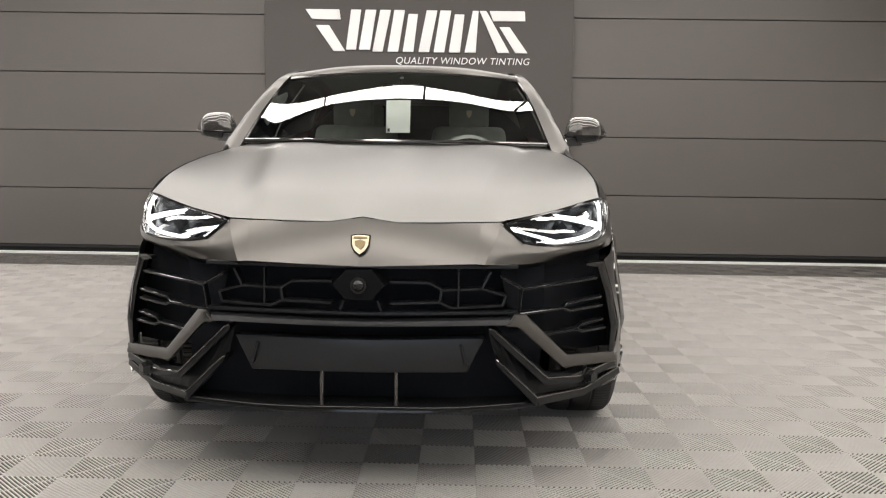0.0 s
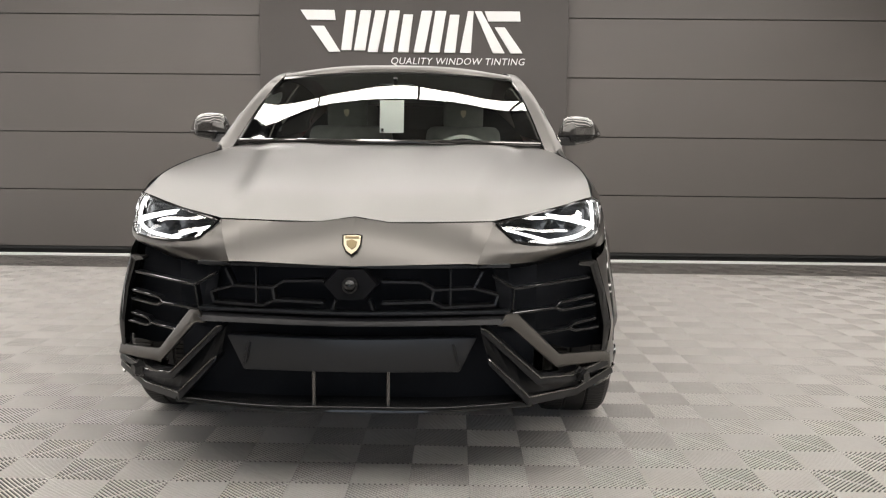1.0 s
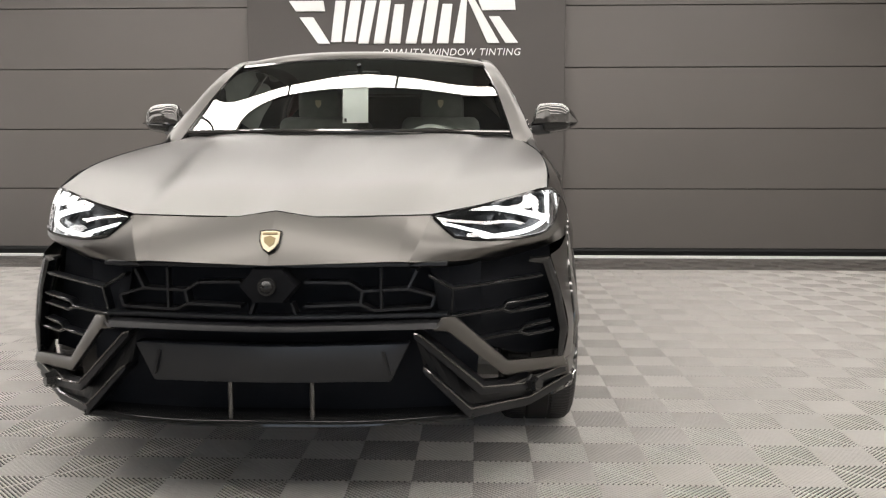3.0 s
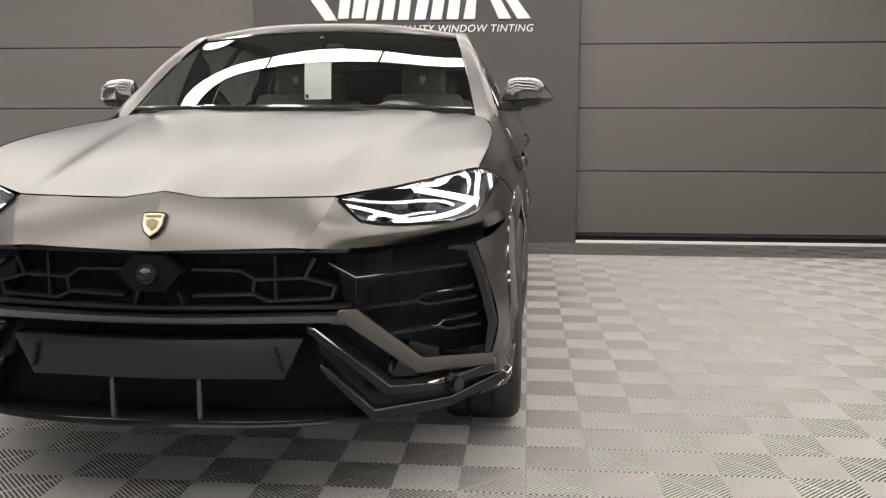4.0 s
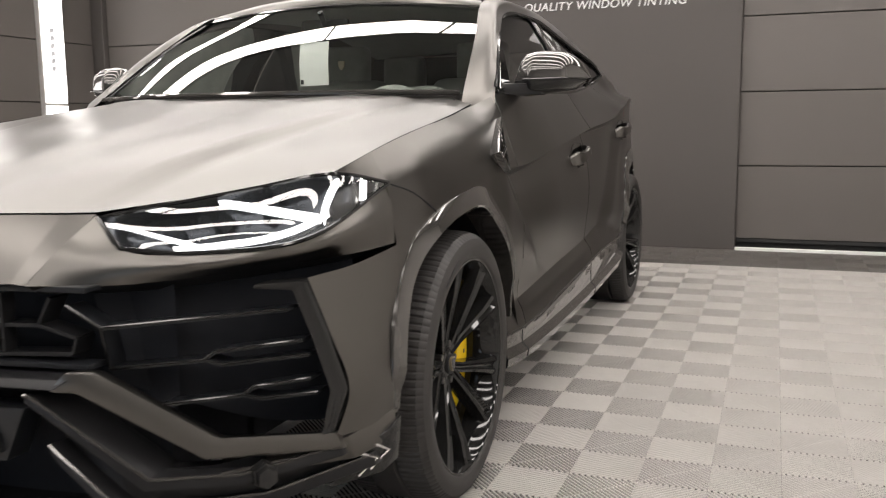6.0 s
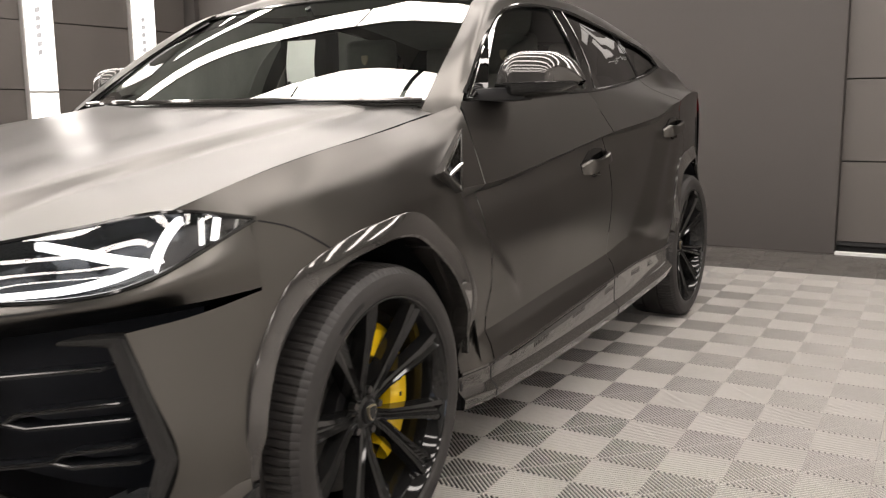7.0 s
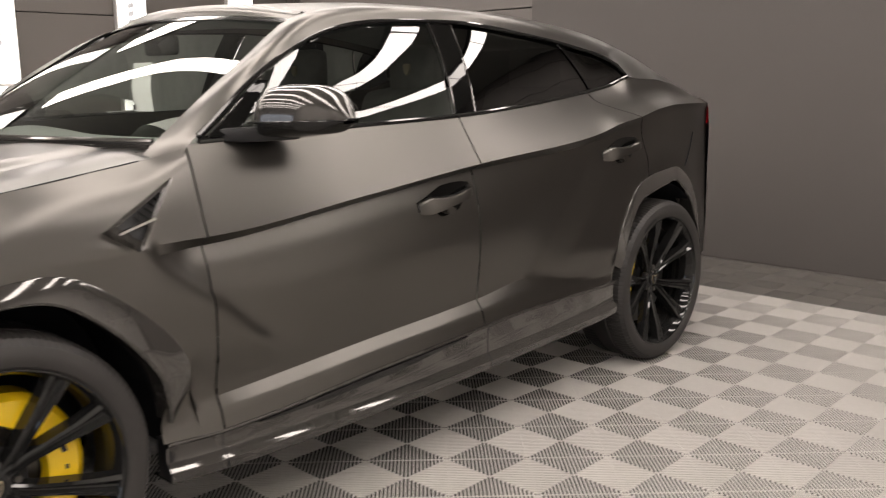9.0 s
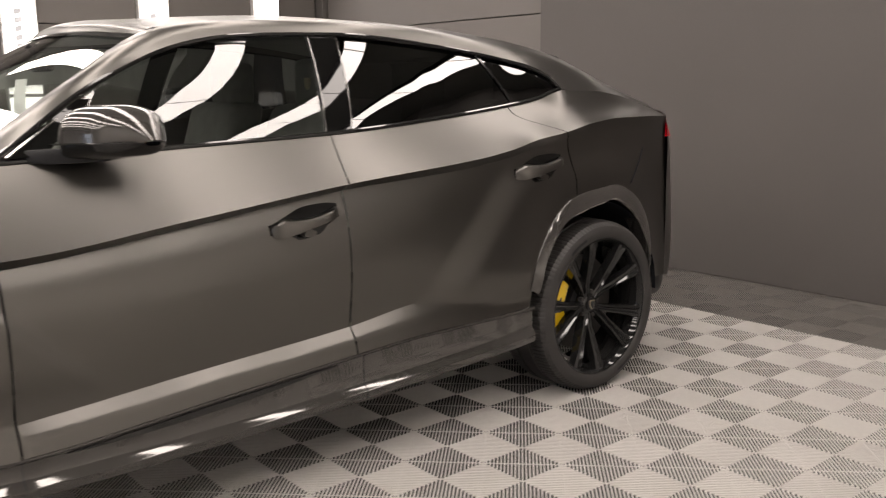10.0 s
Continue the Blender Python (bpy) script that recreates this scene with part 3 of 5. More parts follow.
DOOR_A, DOOR_B, DOOR_C = 1.602, 2.705, 3.83
for s in (1, -1):
    side_panel("front_wing", s, 0.60, DOOR_A - 0.003, "W", 60)
    fd = side_panel("front_door", s, DOOR_A + 0.003, DOOR_B - 0.003, "T", 50)
    rd = side_panel("rear_door", s, DOOR_B + 0.003, DOOR_C - 0.003, "T", 50)
    side_panel("rear_quarter", s, DOOR_C + 0.003, 4.66, "T", 46)
    part("wing_tip", loft([along("W", 0.447, 0.602, 8, 0, 0, s), [((0.846 + 0.058 * k / 8) * s, 0.441 + 0.165 * k / 8, 0.965 - 0.029 * k / 8) for k in range(9)]], 8, 3), M_PAINT, car, "", True)
    part("window", outward(window_sheet(s, 1.70, 2.69, 0.014, sb=0.05)), M_SIDE, fd, "clear side window", True).visible_shadow = False
    part("window", outward(window_sheet(s, 2.80, 3.675, 0.014, sa=0.06, sb=-0.13)), M_TINT, rd, "dark tinted side window", True).visible_shadow = False
    part("quarter_window", outward(window_sheet(s, 3.69, 3.945, 0.014, sa=-0.13)), M_TINT, car, "small dark tinted rear window", True).visible_shadow = False
    part("b_pillar", outward(window_sheet(s, 2.69, 2.80, 0.006, 4, sa=0.05, sb=0.06)), M_PIANO, car, "gloss black door pillar", True)
    part("window_bar", window_sheet(s, 3.675, 3.690, 0.008, 2, sa=-0.13, sb=-0.13), M_GLOSS, car)
    for yy, lean in ((2.692, 0.05), (2.802, 0.06)):
        edge = np.array([q for q in [v.co[:] for v in window_sheet(s, yy, yy + 0.001, 0.003, 1, 10, lean, lean).verts][::2]])
        part("pillar_edge", tube(edge[np.argsort(edge[:, 2])], 0.0022, 0, 5), M_SKIRT, car, "thin bright edge of the door pillar", True)
    part("window_corner", window_sheet(s, 1.646, 1.705, 0.008, 4), M_GLOSS, car)
    # Polished tube stands in for the glint on the gloss black panel edge
    part("sail_edge", tube(sx([(0.866, 1.668, 1.192), (0.826, 1.800, 1.278), (0.788, 1.915, 1.352)], s), 0.003, 8, 6), M_CHROME, fd, "thin polished line standing in for the corner panel's edge reflection", True)
    part("sail_panel", loft([sx([(0.862, 1.650, 1.186), (0.800, 1.89, 1.345)], s), sx([(0.876, 1.770, 1.196), (0.800, 1.93, 1.345)], s)], 8, 4), M_PIANO, fd, "gloss black corner panel", True)
    part("belt_trim", tube(along("T", 1.645, 3.95, 40, -0.004, 0.004, s), 0.009), M_GLOSS, car, "gloss black strip below the windows", True)
    part("window_trim", tube(along("V", 1.648, 3.95, 50, -0.002, 0.0, s), 0.009), M_GLOSS, car, "gloss black strip over the windows", True)
    # roof rail and pillars
    inner = [(0.781, 1.490, 1.118), (0.770, 1.545, 1.165), (0.702, 1.890, 1.394), (0.630, 2.205, 1.564), (0.600, 2.75, 1.612), (0.590, 3.3, 1.603), (0.600, 3.8, 1.552), (0.600, 4.14, 1.484), (0.605, 4.40, 1.384), (0.640, 4.66, 1.285)]
    mid = [(0.837, 1.525, 1.120), (0.826, 1.580, 1.172), (0.758, 1.92, 1.412), (0.686, 2.225, 1.558), (0.665, 2.75, 1.598), (0.655, 3.3, 1.580), (0.680, 3.8, 1.504), (0.705, 4.14, 1.432), (0.712, 4.40, 1.345), (0.72, 4.66, 1.262)]
    outer = [(0.875, 1.577, 1.118), (0.866, 1.606, 1.168)] + [(x + 0.004, y, z + 0.004) for y, x, z in WINTOP[1:-1]] + [(0.802, 3.965, 1.342), (0.80, 4.25, 1.324), (0.762, 4.66, 1.240)]
    part("roof_rail", loft([sx(inner, s), sx(mid, s), sx(outer, s)], 60, 5), M_PAINT, car, "", True)

# roof
inner = [(0.630, 2.205, 1.566), (0.600, 2.75, 1.612), (0.590, 3.3, 1.603), (0.600, 3.8, 1.552), (0.600, 4.14, 1.484), (0.605, 4.40, 1.384), (0.640, 4.66, 1.285)]
half = [(0.33, 2.162, 1.604), (0.33, 2.75, 1.640), (0.33, 3.3, 1.622), (0.33, 3.8, 1.570), (0.33, 4.16, 1.500), (0.34, 4.42, 1.398), (0.34, 4.74, 1.275)]
mid = [(0.0, 2.137, 1.612), (0.0, 2.75, 1.646), (0.0, 3.3, 1.629), (0.0, 3.8, 1.577), (0.0, 4.17, 1.507), (0.0, 4.44, 1.402), (0.0, 4.78, 1.272)]
part("roof", loft([sx(inner, -1), sx(half, -1), mid, half, inner], 40, 6), M_PAINT, car, "", True)
part("roof_spoiler", blade([(-0.60, 4.07, 1.502), (0, 4.10, 1.526), (0.60, 4.07, 1.502)], [(-0.59, 4.17, 1.488), (0, 4.21, 1.512), (0.59, 4.17, 1.488)], (0, -0.05, -0.016), 0.003, 12), M_PAINT, car, "satin grey roof spoiler lip", True, 30)

# windscreen
ws0 = [(-0.765, 1.585, 1.178), (-0.40, 1.424, 1.180), (0, 1.37, 1.178), (0.40, 1.424, 1.180), (0.765, 1.585, 1.178)]
ws1 = [(-0.704, 1.905, 1.393), (-0.36, 1.775, 1.391), (0, 1.735, 1.389), (0.36, 1.775, 1.391), (0.704, 1.905, 1.393)]
ws2 = [(-0.628, 2.205, 1.562), (-0.32, 2.15, 1.585), (0, 2.125, 1.592), (0.32, 2.15, 1.585), (0.628, 2.205, 1.562)]
part("windscreen", outward(loft([ws0, ws1, ws2], 40, 12)), M_SCREEN, car, "curved clear windscreen", True).visible_shadow = False
part("windscreen_header", loft([[(x * 1.035, y - 0.074, z - 0.034) for x, y, z in ws2], [(x * 1.02, y - 0.046, z - 0.020) for x, y, z in ws2]], 30, 2), M_GLOSS, car, "", True)
roof_front = [(-0.634, 2.206, 1.566), (-0.33, 2.162, 1.604), (0, 2.137, 1.612), (0.33, 2.162, 1.604), (0.634, 2.206, 1.566)]
part("roof_edge", loft([[(x * 1.02, y - 0.047, z - 0.020) for x, y, z in ws2], [(x * 1.01, y - 0.028, z + 0.004 - 0.010 * (x / 0.63) ** 2) for x, y, z in ws2], roof_front], 30, 4), M_PAINT, car, "", True)
for s in (1, -1):
    part("screen_seal", tube(sx([ws0[4], ws1[4], ws2[4]], s), 0.007, 24, 6), M_GLOSS, car, "thin black windscreen seal", True)
cowl0 = [(-0.775, 1.515, 1.140), (-0.40, 1.36, 1.148), (0, 1.30, 1.146), (0.40, 1.36, 1.148), (0.775, 1.515, 1.140)]
# Added round strip, there to give the pale highlight line below the glass
part("screen_base_seal", tube([(x * 0.985, y - 0.022, z - 0.001) for x, y, z in ws0], 0.010, 30, 10), M_SKIRT, car, "added glossy strip for the highlight line at the windscreen's foot", True)
# Second added strip, for the highlight along the bonnet's rear edge
part("scuttle_edge", tube([(x * 0.97, y + 0.004, z + 0.006) for x, y, z in cowl0], 0.006, 30, 8), M_SKIRT, car, "added thin glossy strip for the highlight line behind the bonnet", True)
part("cowl", loft([cowl0, [(x, y + 0.03, z - 0.004) for x, y, z in ws0]], 30, 2), M_SKIRT, car, "glossy dark grey scuttle below the windscreen", True)

# bonnet: half rails from the centre outward
h0 = [(0, 0.050, 0.912), (0, 0.36, 0.990), (0, 0.85, 1.085), (0, 1.325, 1.163)]
h1 = [(0.115, 0.042, 0.895), (0.14, 0.37, 0.985), (0.20, 0.86, 1.082), (0.26, 1.335, 1.162)]
h2 = [(0.398, 0.104, 0.896), (0.425, 0.43, 0.992), (0.500, 0.94, 1.091), (0.570, 1.44, 1.166)]
h3 = [(0.466, 0.124, 0.897), (0.497, 0.47, 0.982), (0.575, 0.98, 1.077), (0.640, 1.48, 1.157)]
h4 = [(0.70, 0.300, 0.934), (0.715, 0.62, 1.009), (0.745, 1.08, 1.092), (0.725, 1.54, 1.159)]
h5 = [(0.846, 0.441, 0.964), (0.866, 0.75, 1.034), (0.858, 1.15, 1.091), (0.800, 1.60, 1.147)]


def bonnet():
    rails = [crom(r, 40) for r in (h0, h1, h2, h3, h4, h5)]
    g = []
    for k in range(41):
        c = [r[k] for r in rails]
        half = list(crom([c[0], c[1]], 3)) + list(crom([c[1], c[1] * 0.5 + c[2] * 0.5 + np.array((0, -0.008 * (1 - k / 40), 0.006 * k / 40)), c[2]], 12))[1:]
        half += list(crom([c[2], c[3]], 3))[1:] + list(crom([c[3], c[4], c[5]], 10))[1:]
        g.append([(-p[0], p[1], p[2]) for p in half[:0:-1]] + [tuple(p) for p in half])
    return grid_mesh(g)


part("bonnet", bonnet(), M_PAINT, car, "satin grey bonnet with a raised centre", True, 20)
for s in (1, -1):
    part("bonnet_gap", tube([(p[0] * s + 0.002 * s, p[1], p[2] + 0.0002) for p in crom(h5, 40)[:37]], 0.0022, 0, 5), M_VOID, car, "dark shut line")

# nose panel between bonnet and grille
def nose_point(u, v, s):
    """u from the middle outward, v from the bonnet down."""
    xt, xb = 0.398 * u, 0.371 * u
    top = np.array((xt, 0.026 + 0.12 * xt + 0.16 * xt * xt, 0.892))
    bot = np.array((xb, -0.078 + 0.11 * xb + 0.108 * xb * xb, 0.760 + 0.018 * xb))
    v0 = -0.145 * max(0, 1 - xt / 0.115)
    v = v0 + (1 - v0) * v
    p = top + (bot - top) * v + np.array((0, -0.6, 0.4)) * 0.014 * v * (1 - v)
    return (p[0] * s, p[1], p[2])


for s in (1, -1):
    part("nose_panel", grid_mesh([[nose_point(u, v / 10, s) for v in range(11)] for u in (0, 0.07, 0.145, 0.215, 0.289, 0.37, 0.46, 0.55, 0.64, 0.73, 0.82, 0.91, 1.0)]), M_PAINT, car, "", True, 60)
    part("nose_edge", loft([[nose_point(1, v / 4, s) for v in range(5)],
                            sx([(0.466, 0.120, 0.893), (0.455, 0.081, 0.863), (0.440, 0.044, 0.832), (0.424, 0.010, 0.799), (0.406, -0.021, 0.765)], s)], 10, 2), M_PAINT, car, "", True)
    c_top = [(0.468, 0.119, 0.892), (0.540, 0.098, 0.826), (0.66, 0.160, 0.812), (0.835, 0.325, 0.826), (0.905, 0.610, 0.930)]
    c_mid = [(0.440, 0.044, 0.832), (0.53, 0.072, 0.795), (0.66, 0.145, 0.790), (0.828, 0.310, 0.800), (0.892, 0.445, 0.83), (0.922, 0.602, 0.86)]
    c_bot = [(0.406, -0.020, 0.764), (0.55, 0.080, 0.757), (0.68, 0.190, 0.764), (0.80, 0.345, 0.773), (0.885, 0.465, 0.782), (0.926, 0.602, 0.79)]
    part("lamp_cheek", loft([sx(c_top, s), sx(c_mid, s), sx(c_bot, s)], 30, 6), M_PAINT, car, "", True)
    u_bot = [(0.41, 0.015, 0.742), (0.55, 0.125, 0.736), (0.68, 0.240, 0.744), (0.785, 0.395, 0.754), (0.858, 0.510, 0.762), (0.908, 0.602, 0.784)]
    part("cheek_step", loft([sx(c_bot, s), sx(u_bot, s)], 30, 2), M_PAINT, car, "", True)
    # bumper corner between the outer fin and the wheel opening
    b0 = [(0.850, 0.306, 0.750), (0.888, 0.328, 0.63), (0.918, 0.356, 0.50), (0.898, 0.325, 0.395)]
    b1 = [(0.893, 0.440, 0.760), (0.919, 0.455, 0.63), (0.942, 0.448, 0.50), (0.935, 0.42, 0.395)]
    b2 = [(0.930, 0.606, 0.785), (0.946, 0.600, 0.63), (0.957, 0.556, 0.50), (0.954, 0.535, 0.395)]
    part("bumper_corner", loft([sx(b0, s), sx(b1, s), sx(b2, s)], 14, 5), M_PAINT, car, "", True)
    sn = bmesh.new()
    bmesh.ops.create_cone(sn, cap_ends=True, segments=16, radius1=0.011, radius2=0.009, depth=0.012, matrix=pose(0.932 * s, 0.458, 0.462, 0, 90, 0))
    part("parking_sensor", sn, M_SATINBLACK, car)

# ---- front lower face ----
# dark cavities
part("grille_cavity", loft([[(-0.62, 0.16, 0.78), (0, 0.09, 0.78), (0.62, 0.16, 0.78)], [(-0.62, 0.16, 0.50), (0, 0.09, 0.50), (0.62, 0.16, 0.50)]], 12, 2), M_VOID, car)
part("lower_cavity", loft([[(-0.62, 0.16, 0.52), (0, 0.10, 0.52), (0.62, 0.16, 0.52)], [(-0.60, 0.12, 0.27), (0, 0.06, 0.27), (0.60, 0.12, 0.27)]], 12, 2), M_VOID, car)
for s in (1, -1):
    part("intake_cavity", loft([sx([(0.46, 0.10, 0.76), (0.70, 0.32, 0.77), (0.86, 0.50, 0.77)], s), sx([(0.50, 0.10, 0.55), (0.74, 0.32, 0.42), (0.90, 0.48, 0.40)], s)], 10, 2), M_VOID, car)
    # broad satin blade: centre bar, diagonal and foot
    up = sx([(0.505, -0.035, 0.606), (0.545, -0.005, 0.602), (0.706, 0.160, 0.430), (0.900, 0.315, 0.412)], s)
    lo = sx([(0.475, -0.060, 0.566), (0.520, -0.030, 0.560), (0.693, 0.132, 0.388), (0.915, 0.326, 0.370)], s)
    part("bumper_blade", blade(up, lo, (0, 0.035, -0.006), 0.010), M_PAINT, car, "satin grey angular bumper blade", True, 30)
    up = sx([(0.424, -0.060, 0.560), (0.440, -0.058, 0.556), (0.628, 0.040, 0.376), (0.755, 0.175, 0.352), (0.905, 0.335, 0.378)], s)
    lo = sx([(0.424, -0.064, 0.544), (0.434, -0.062, 0.536), (0.620, 0.032, 0.350), (0.755, 0.165, 0.328), (0.912, 0.335, 0.352)], s)
    part("lower_blade", blade(up, lo, (0, 0.10, 0.0), 0.005), M_SATINBLACK, car, "dark satin lower bumper blade", True, 30)
    # added bead, glossier than the blade, carries the highlight of its upper edge
    part("lower_blade_edge", tube([(p[0], p[1] - 0.001, p[2] - 0.002) for p in up], 0.0035, 0, 6), M_SKIRT, car, "added thin glossy bead for the edge highlight", True)
    up = sx([(0.450, -0.030, 0.452), (0.470, -0.030, 0.436), (0.590, 0.004, 0.318), (0.78, 0.235, 0.292), (0.938, 0.420, 0.330)], s)
    lo = sx([(0.450, -0.034, 0.436), (0.464, -0.034, 0.420), (0.586, -0.002, 0.288), (0.78, 0.232, 0.262), (0.945, 0.425, 0.300)], s)
    part("lip_blade", blade(up, lo, (0, 0.10, -0.005), 0.004), M_SATINBLACK, car, "dark satin lip blade", True, 30)
    # same added highlight bead along the lip blade
    part("lip_blade_edge", tube([(p[0], p[1] - 0.001, p[2] - 0.002) for p in up], 0.0035, 0, 6), M_SKIRT, car, "added thin glossy bead for the edge highlight", True)
    # dark fill between the blades
    part("blade_backing", loft([sx([(0.42, 0.0, 0.55), (0.62, 0.09, 0.38), (0.90, 0.36, 0.40)], s), sx([(0.45, 0.02, 0.44), (0.60, 0.06, 0.29), (0.93, 0.44, 0.31)], s)], 12, 2), M_SATINBLACK, car)
    part("bumper_foot", blade(sx([(0.70, 0.17, 0.385), (0.915, 0.345, 0.392), (0.957, 0.51, 0.41)], s), sx([(0.72, 0.20, 0.325), (0.925, 0.37, 0.335), (0.965, 0.51, 0.345)], s), (-0.02 * s, 0.03, 0), 0.008), M_PAINT, car, "", True, 30)
    # end plate of the splitter with its chevrons
    part("end_plate", blade(sx([(0.90, 0.375, 0.345), (0.962, 0.47, 0.372), (0.968, 0.525, 0.392)], s), sx([(0.865, 0.36, 0.262), (0.942, 0.47, 0.268), (0.958, 0.525, 0.285)], s), (-0.03 * s, 0.012, 0), 0.004), M_GLOSS, car, "gloss black splitter end plate", True, 30)
    for k in range(2):
        o = 0.035 * k
        pts = sx([(0.936 - o * 0.35, 0.428 - o * 1.05, 0.352 - o * 0.4), (0.955 - o * 0.35, 0.475 - o * 1.05, 0.322 - o * 0.2), (0.928 - o * 0.35, 0.430 - o * 1.05, 0.288 - o * 0.1)], s)
        part("chevron", tube(pts, 0.0045, 0, 6), M_CHROME, car)
    # fog lamp: hexagon with a short bar
    fg = empty("fog_lamp")
    fg.parent = car
    fg.matrix_local = pose(0.790 * s, 0.205, 0.343, 0, 0, 48 * s)
    bm = bmesh.new()
    bmesh.ops.create_cone(bm, cap_ends=True, segments=6, radius1=0.032, radius2=0.028, depth=0.020, matrix=pose(0, 0, 0, 90, 0, 0))
    part("bezel", bm, M_GLOSS, fg)
    bm = bmesh.new()
    bmesh.ops.create_cone(bm, cap_ends=True, segments=6, radius1=0.026, radius2=0.022, depth=0.02, matrix=pose(0, -0.016, 0, 90, 0, 0))
    part("lens", bm, M_GLOSS, fg)
    part("bar", tube([(-0.09 * s, 0.01, 0.012), (0.14 * s, 0.02, 0.018)], 0.006, 0, 6), M_SKIRT, fg)
    # outer fin beside the intake
    up = sx([(0.776, 0.212, 0.748), (0.848, 0.298, 0.744), (0.885, 0.318, 0.632), (0.915, 0.346, 0.50), (0.894, 0.312, 0.406)], s)
    lo = sx([(0.770, 0.214, 0.737), (0.824, 0.284, 0.724), (0.858, 0.298, 0.625), (0.886, 0.324, 0.50), (0.876, 0.296, 0.406)], s)
    part("intake_fin", blade(up, lo, (0.004 * s, 0.07, 0), 0.005), M_GLOSS, car, "gloss black vertical intake fin", True, 30)
    # slats in the side intake
    for path in ([(0.463, 0.024, 0.718), (0.536, 0.035, 0.676), (0.680, 0.150, 0.681), (0.821, 0.270, 0.686)],
                 [(0.530, 0.062, 0.586), (0.687, 0.155, 0.593), (0.704, 0.170, 0.609), (0.842, 0.290, 0.616)],
                 [(0.687, 0.155, 0.593), (0.716, 0.180, 0.580), (0.850, 0.304, 0.582)],
                 [(0.618, 0.094, 0.509), (0.745, 0.204, 0.511), (0.762, 0.217, 0.526), (0.852, 0.304, 0.530)],
                 [(0.745, 0.204, 0.511), (0.772, 0.230, 0.498), (0.864, 0.310, 0.498)],
                 [(0.536, 0.035, 0.676), (0.530, 0.062, 0.586)]):
        p = np.array(sx(path, s))
        part("slat", blade(p + np.array((0, 0, 0.0045)), p - np.array((0, 0, 0.0045)), (0, 0.05, 0), 0.003), M_MESH, car, "", True, 30)
        # added gloss bead stands in for the highlight on the slat's upper edge
        part("slat_edge", tube(p + np.array((0, -0.001, 0.003)), 0.0028, 0, 6), M_GLOSS, car, "", True)

# centre bar under the grille and number beam
part("centre_bar", blade([(-0.51, -0.036, 0.588), (0, -0.086, 0.582), (0.51, -0.036, 0.588)], [(-0.49, -0.055, 0.571), (0, -0.095, 0.566), (0.49, -0.055, 0.571)], (0, 0.08, 0), 0.003, 16), M_SATINBLACK, car, "", True, 30)
part("number_beam", blade([(-0.41, -0.048, 0.526), (0, -0.085, 0.522), (0.41, -0.048, 0.526)], [(-0.355, -0.049, 0.410), (0, -0.080, 0.412), (0.355, -0.049, 0.410)], (0, 0.06, 0), 0.006, 12), M_MESH, car, "flat black beam without a plate", True, 30)
part("front_lip", blade([(-0.60, 0.010, 0.300), (-0.3, -0.060, 0.296), (0, -0.092, 0.302), (0.3, -0.060, 0.296), (0.60, 0.010, 0.300)], [(-0.60, 0.006, 0.282), (-0.3, -0.066, 0.278), (0, -0.098, 0.282), (0.3, -0.066, 0.278), (0.60, 0.006, 0.282)], (0, 0.22, -0.01), 0.004, 24), M_GLOSS, car, "dark splitter lip", True, 30)
for s in (1, -1):
    part("strut", box(0.122 * s - 0.006, 0.122 * s + 0.006, -0.070, -0.045, 0.292, 0.415, 0.003), M_SKIRT, car)
    part("beam_rib", blade([(0.328 * s, -0.066, 0.505), (0.338 * s, -0.065, 0.505)], [(0.346 * s, -0.064, 0.432), (0.356 * s, -0.063, 0.432)], (0, 0.02, 0), 0.003), M_SATINBLACK, car)


def grille_rib(path, s):
    """A thin rib through the grille along (x, z) nodes."""
    bm = bmesh.new()
    for (xa, za), (xb, zb) in zip(path, path[1:]):
        d = np.array(((xb - xa) * s, 0, zb - za))
        nrm = np.array((-d[2], 0, d[0])) / np.linalg.norm(d) * 0.0038
        a, b = np.array((xa * s, -0.024 + 0.22 * xa * xa, za)), np.array((xb * s, -0.024 + 0.22 * xb * xb, zb))
        vs = [bm.verts.new(p) for p in (a - nrm, b - nrm, b + nrm, a + nrm)]
        ws = [bm.verts.new(np.array(v.co) + np.array((0, 0.05, 0))) for v in vs]
        bm.faces.new(vs)
        for k in range(4):
            bm.faces.new((vs[k], vs[(k + 1) % 4], ws[(k + 1) % 4], ws[k]))
    bmesh.ops.recalc_face_normals(bm, faces=bm.faces)
    return part("grille_rib", bm, M_RIB, car, "thin black rib of the honeycomb grille")


for s in (1, -1):
    grille_rib([(0.096, 0.703), (0.228, 0.700), (0.267, 0.675), (0.260, 0.635), (0.096, 0.630)], s)
    grille_rib([(0.267, 0.675), (0.400, 0.679), (0.481, 0.655), (0.470, 0.622), (0.300, 0.616), (0.260, 0.635)], s)
    grille_rib([(0.400, 0.679), (0.428, 0.735)], s)
    grille_rib([(0.056, 0.640), (0.070, 0.600)], s)
    part("grille_post", box(0.322 * s - 0.003, 0.322 * s + 0.003, -0.004, 0.03, 0.620, 0.742, 0.001), M_RIB, car)
for z in (0.60, 0.755):
    part("grille_rail", blade([(-0.52, 0.015, z + 0.006), (0, -0.045, z + 0.006), (0.52, 0.015, z + 0.006)], [(-0.52, 0.015, z - 0.006), (0, -0.045, z - 0.006), (0.52, 0.015, z - 0.006)], (0, 0.05, 0), 0.003, 10), M_MESH, car)
cp = empty("camera_pod")
cp.parent = car
cp.matrix_local = pose(0, -0.075, 0.700)
bm = bmesh.new()
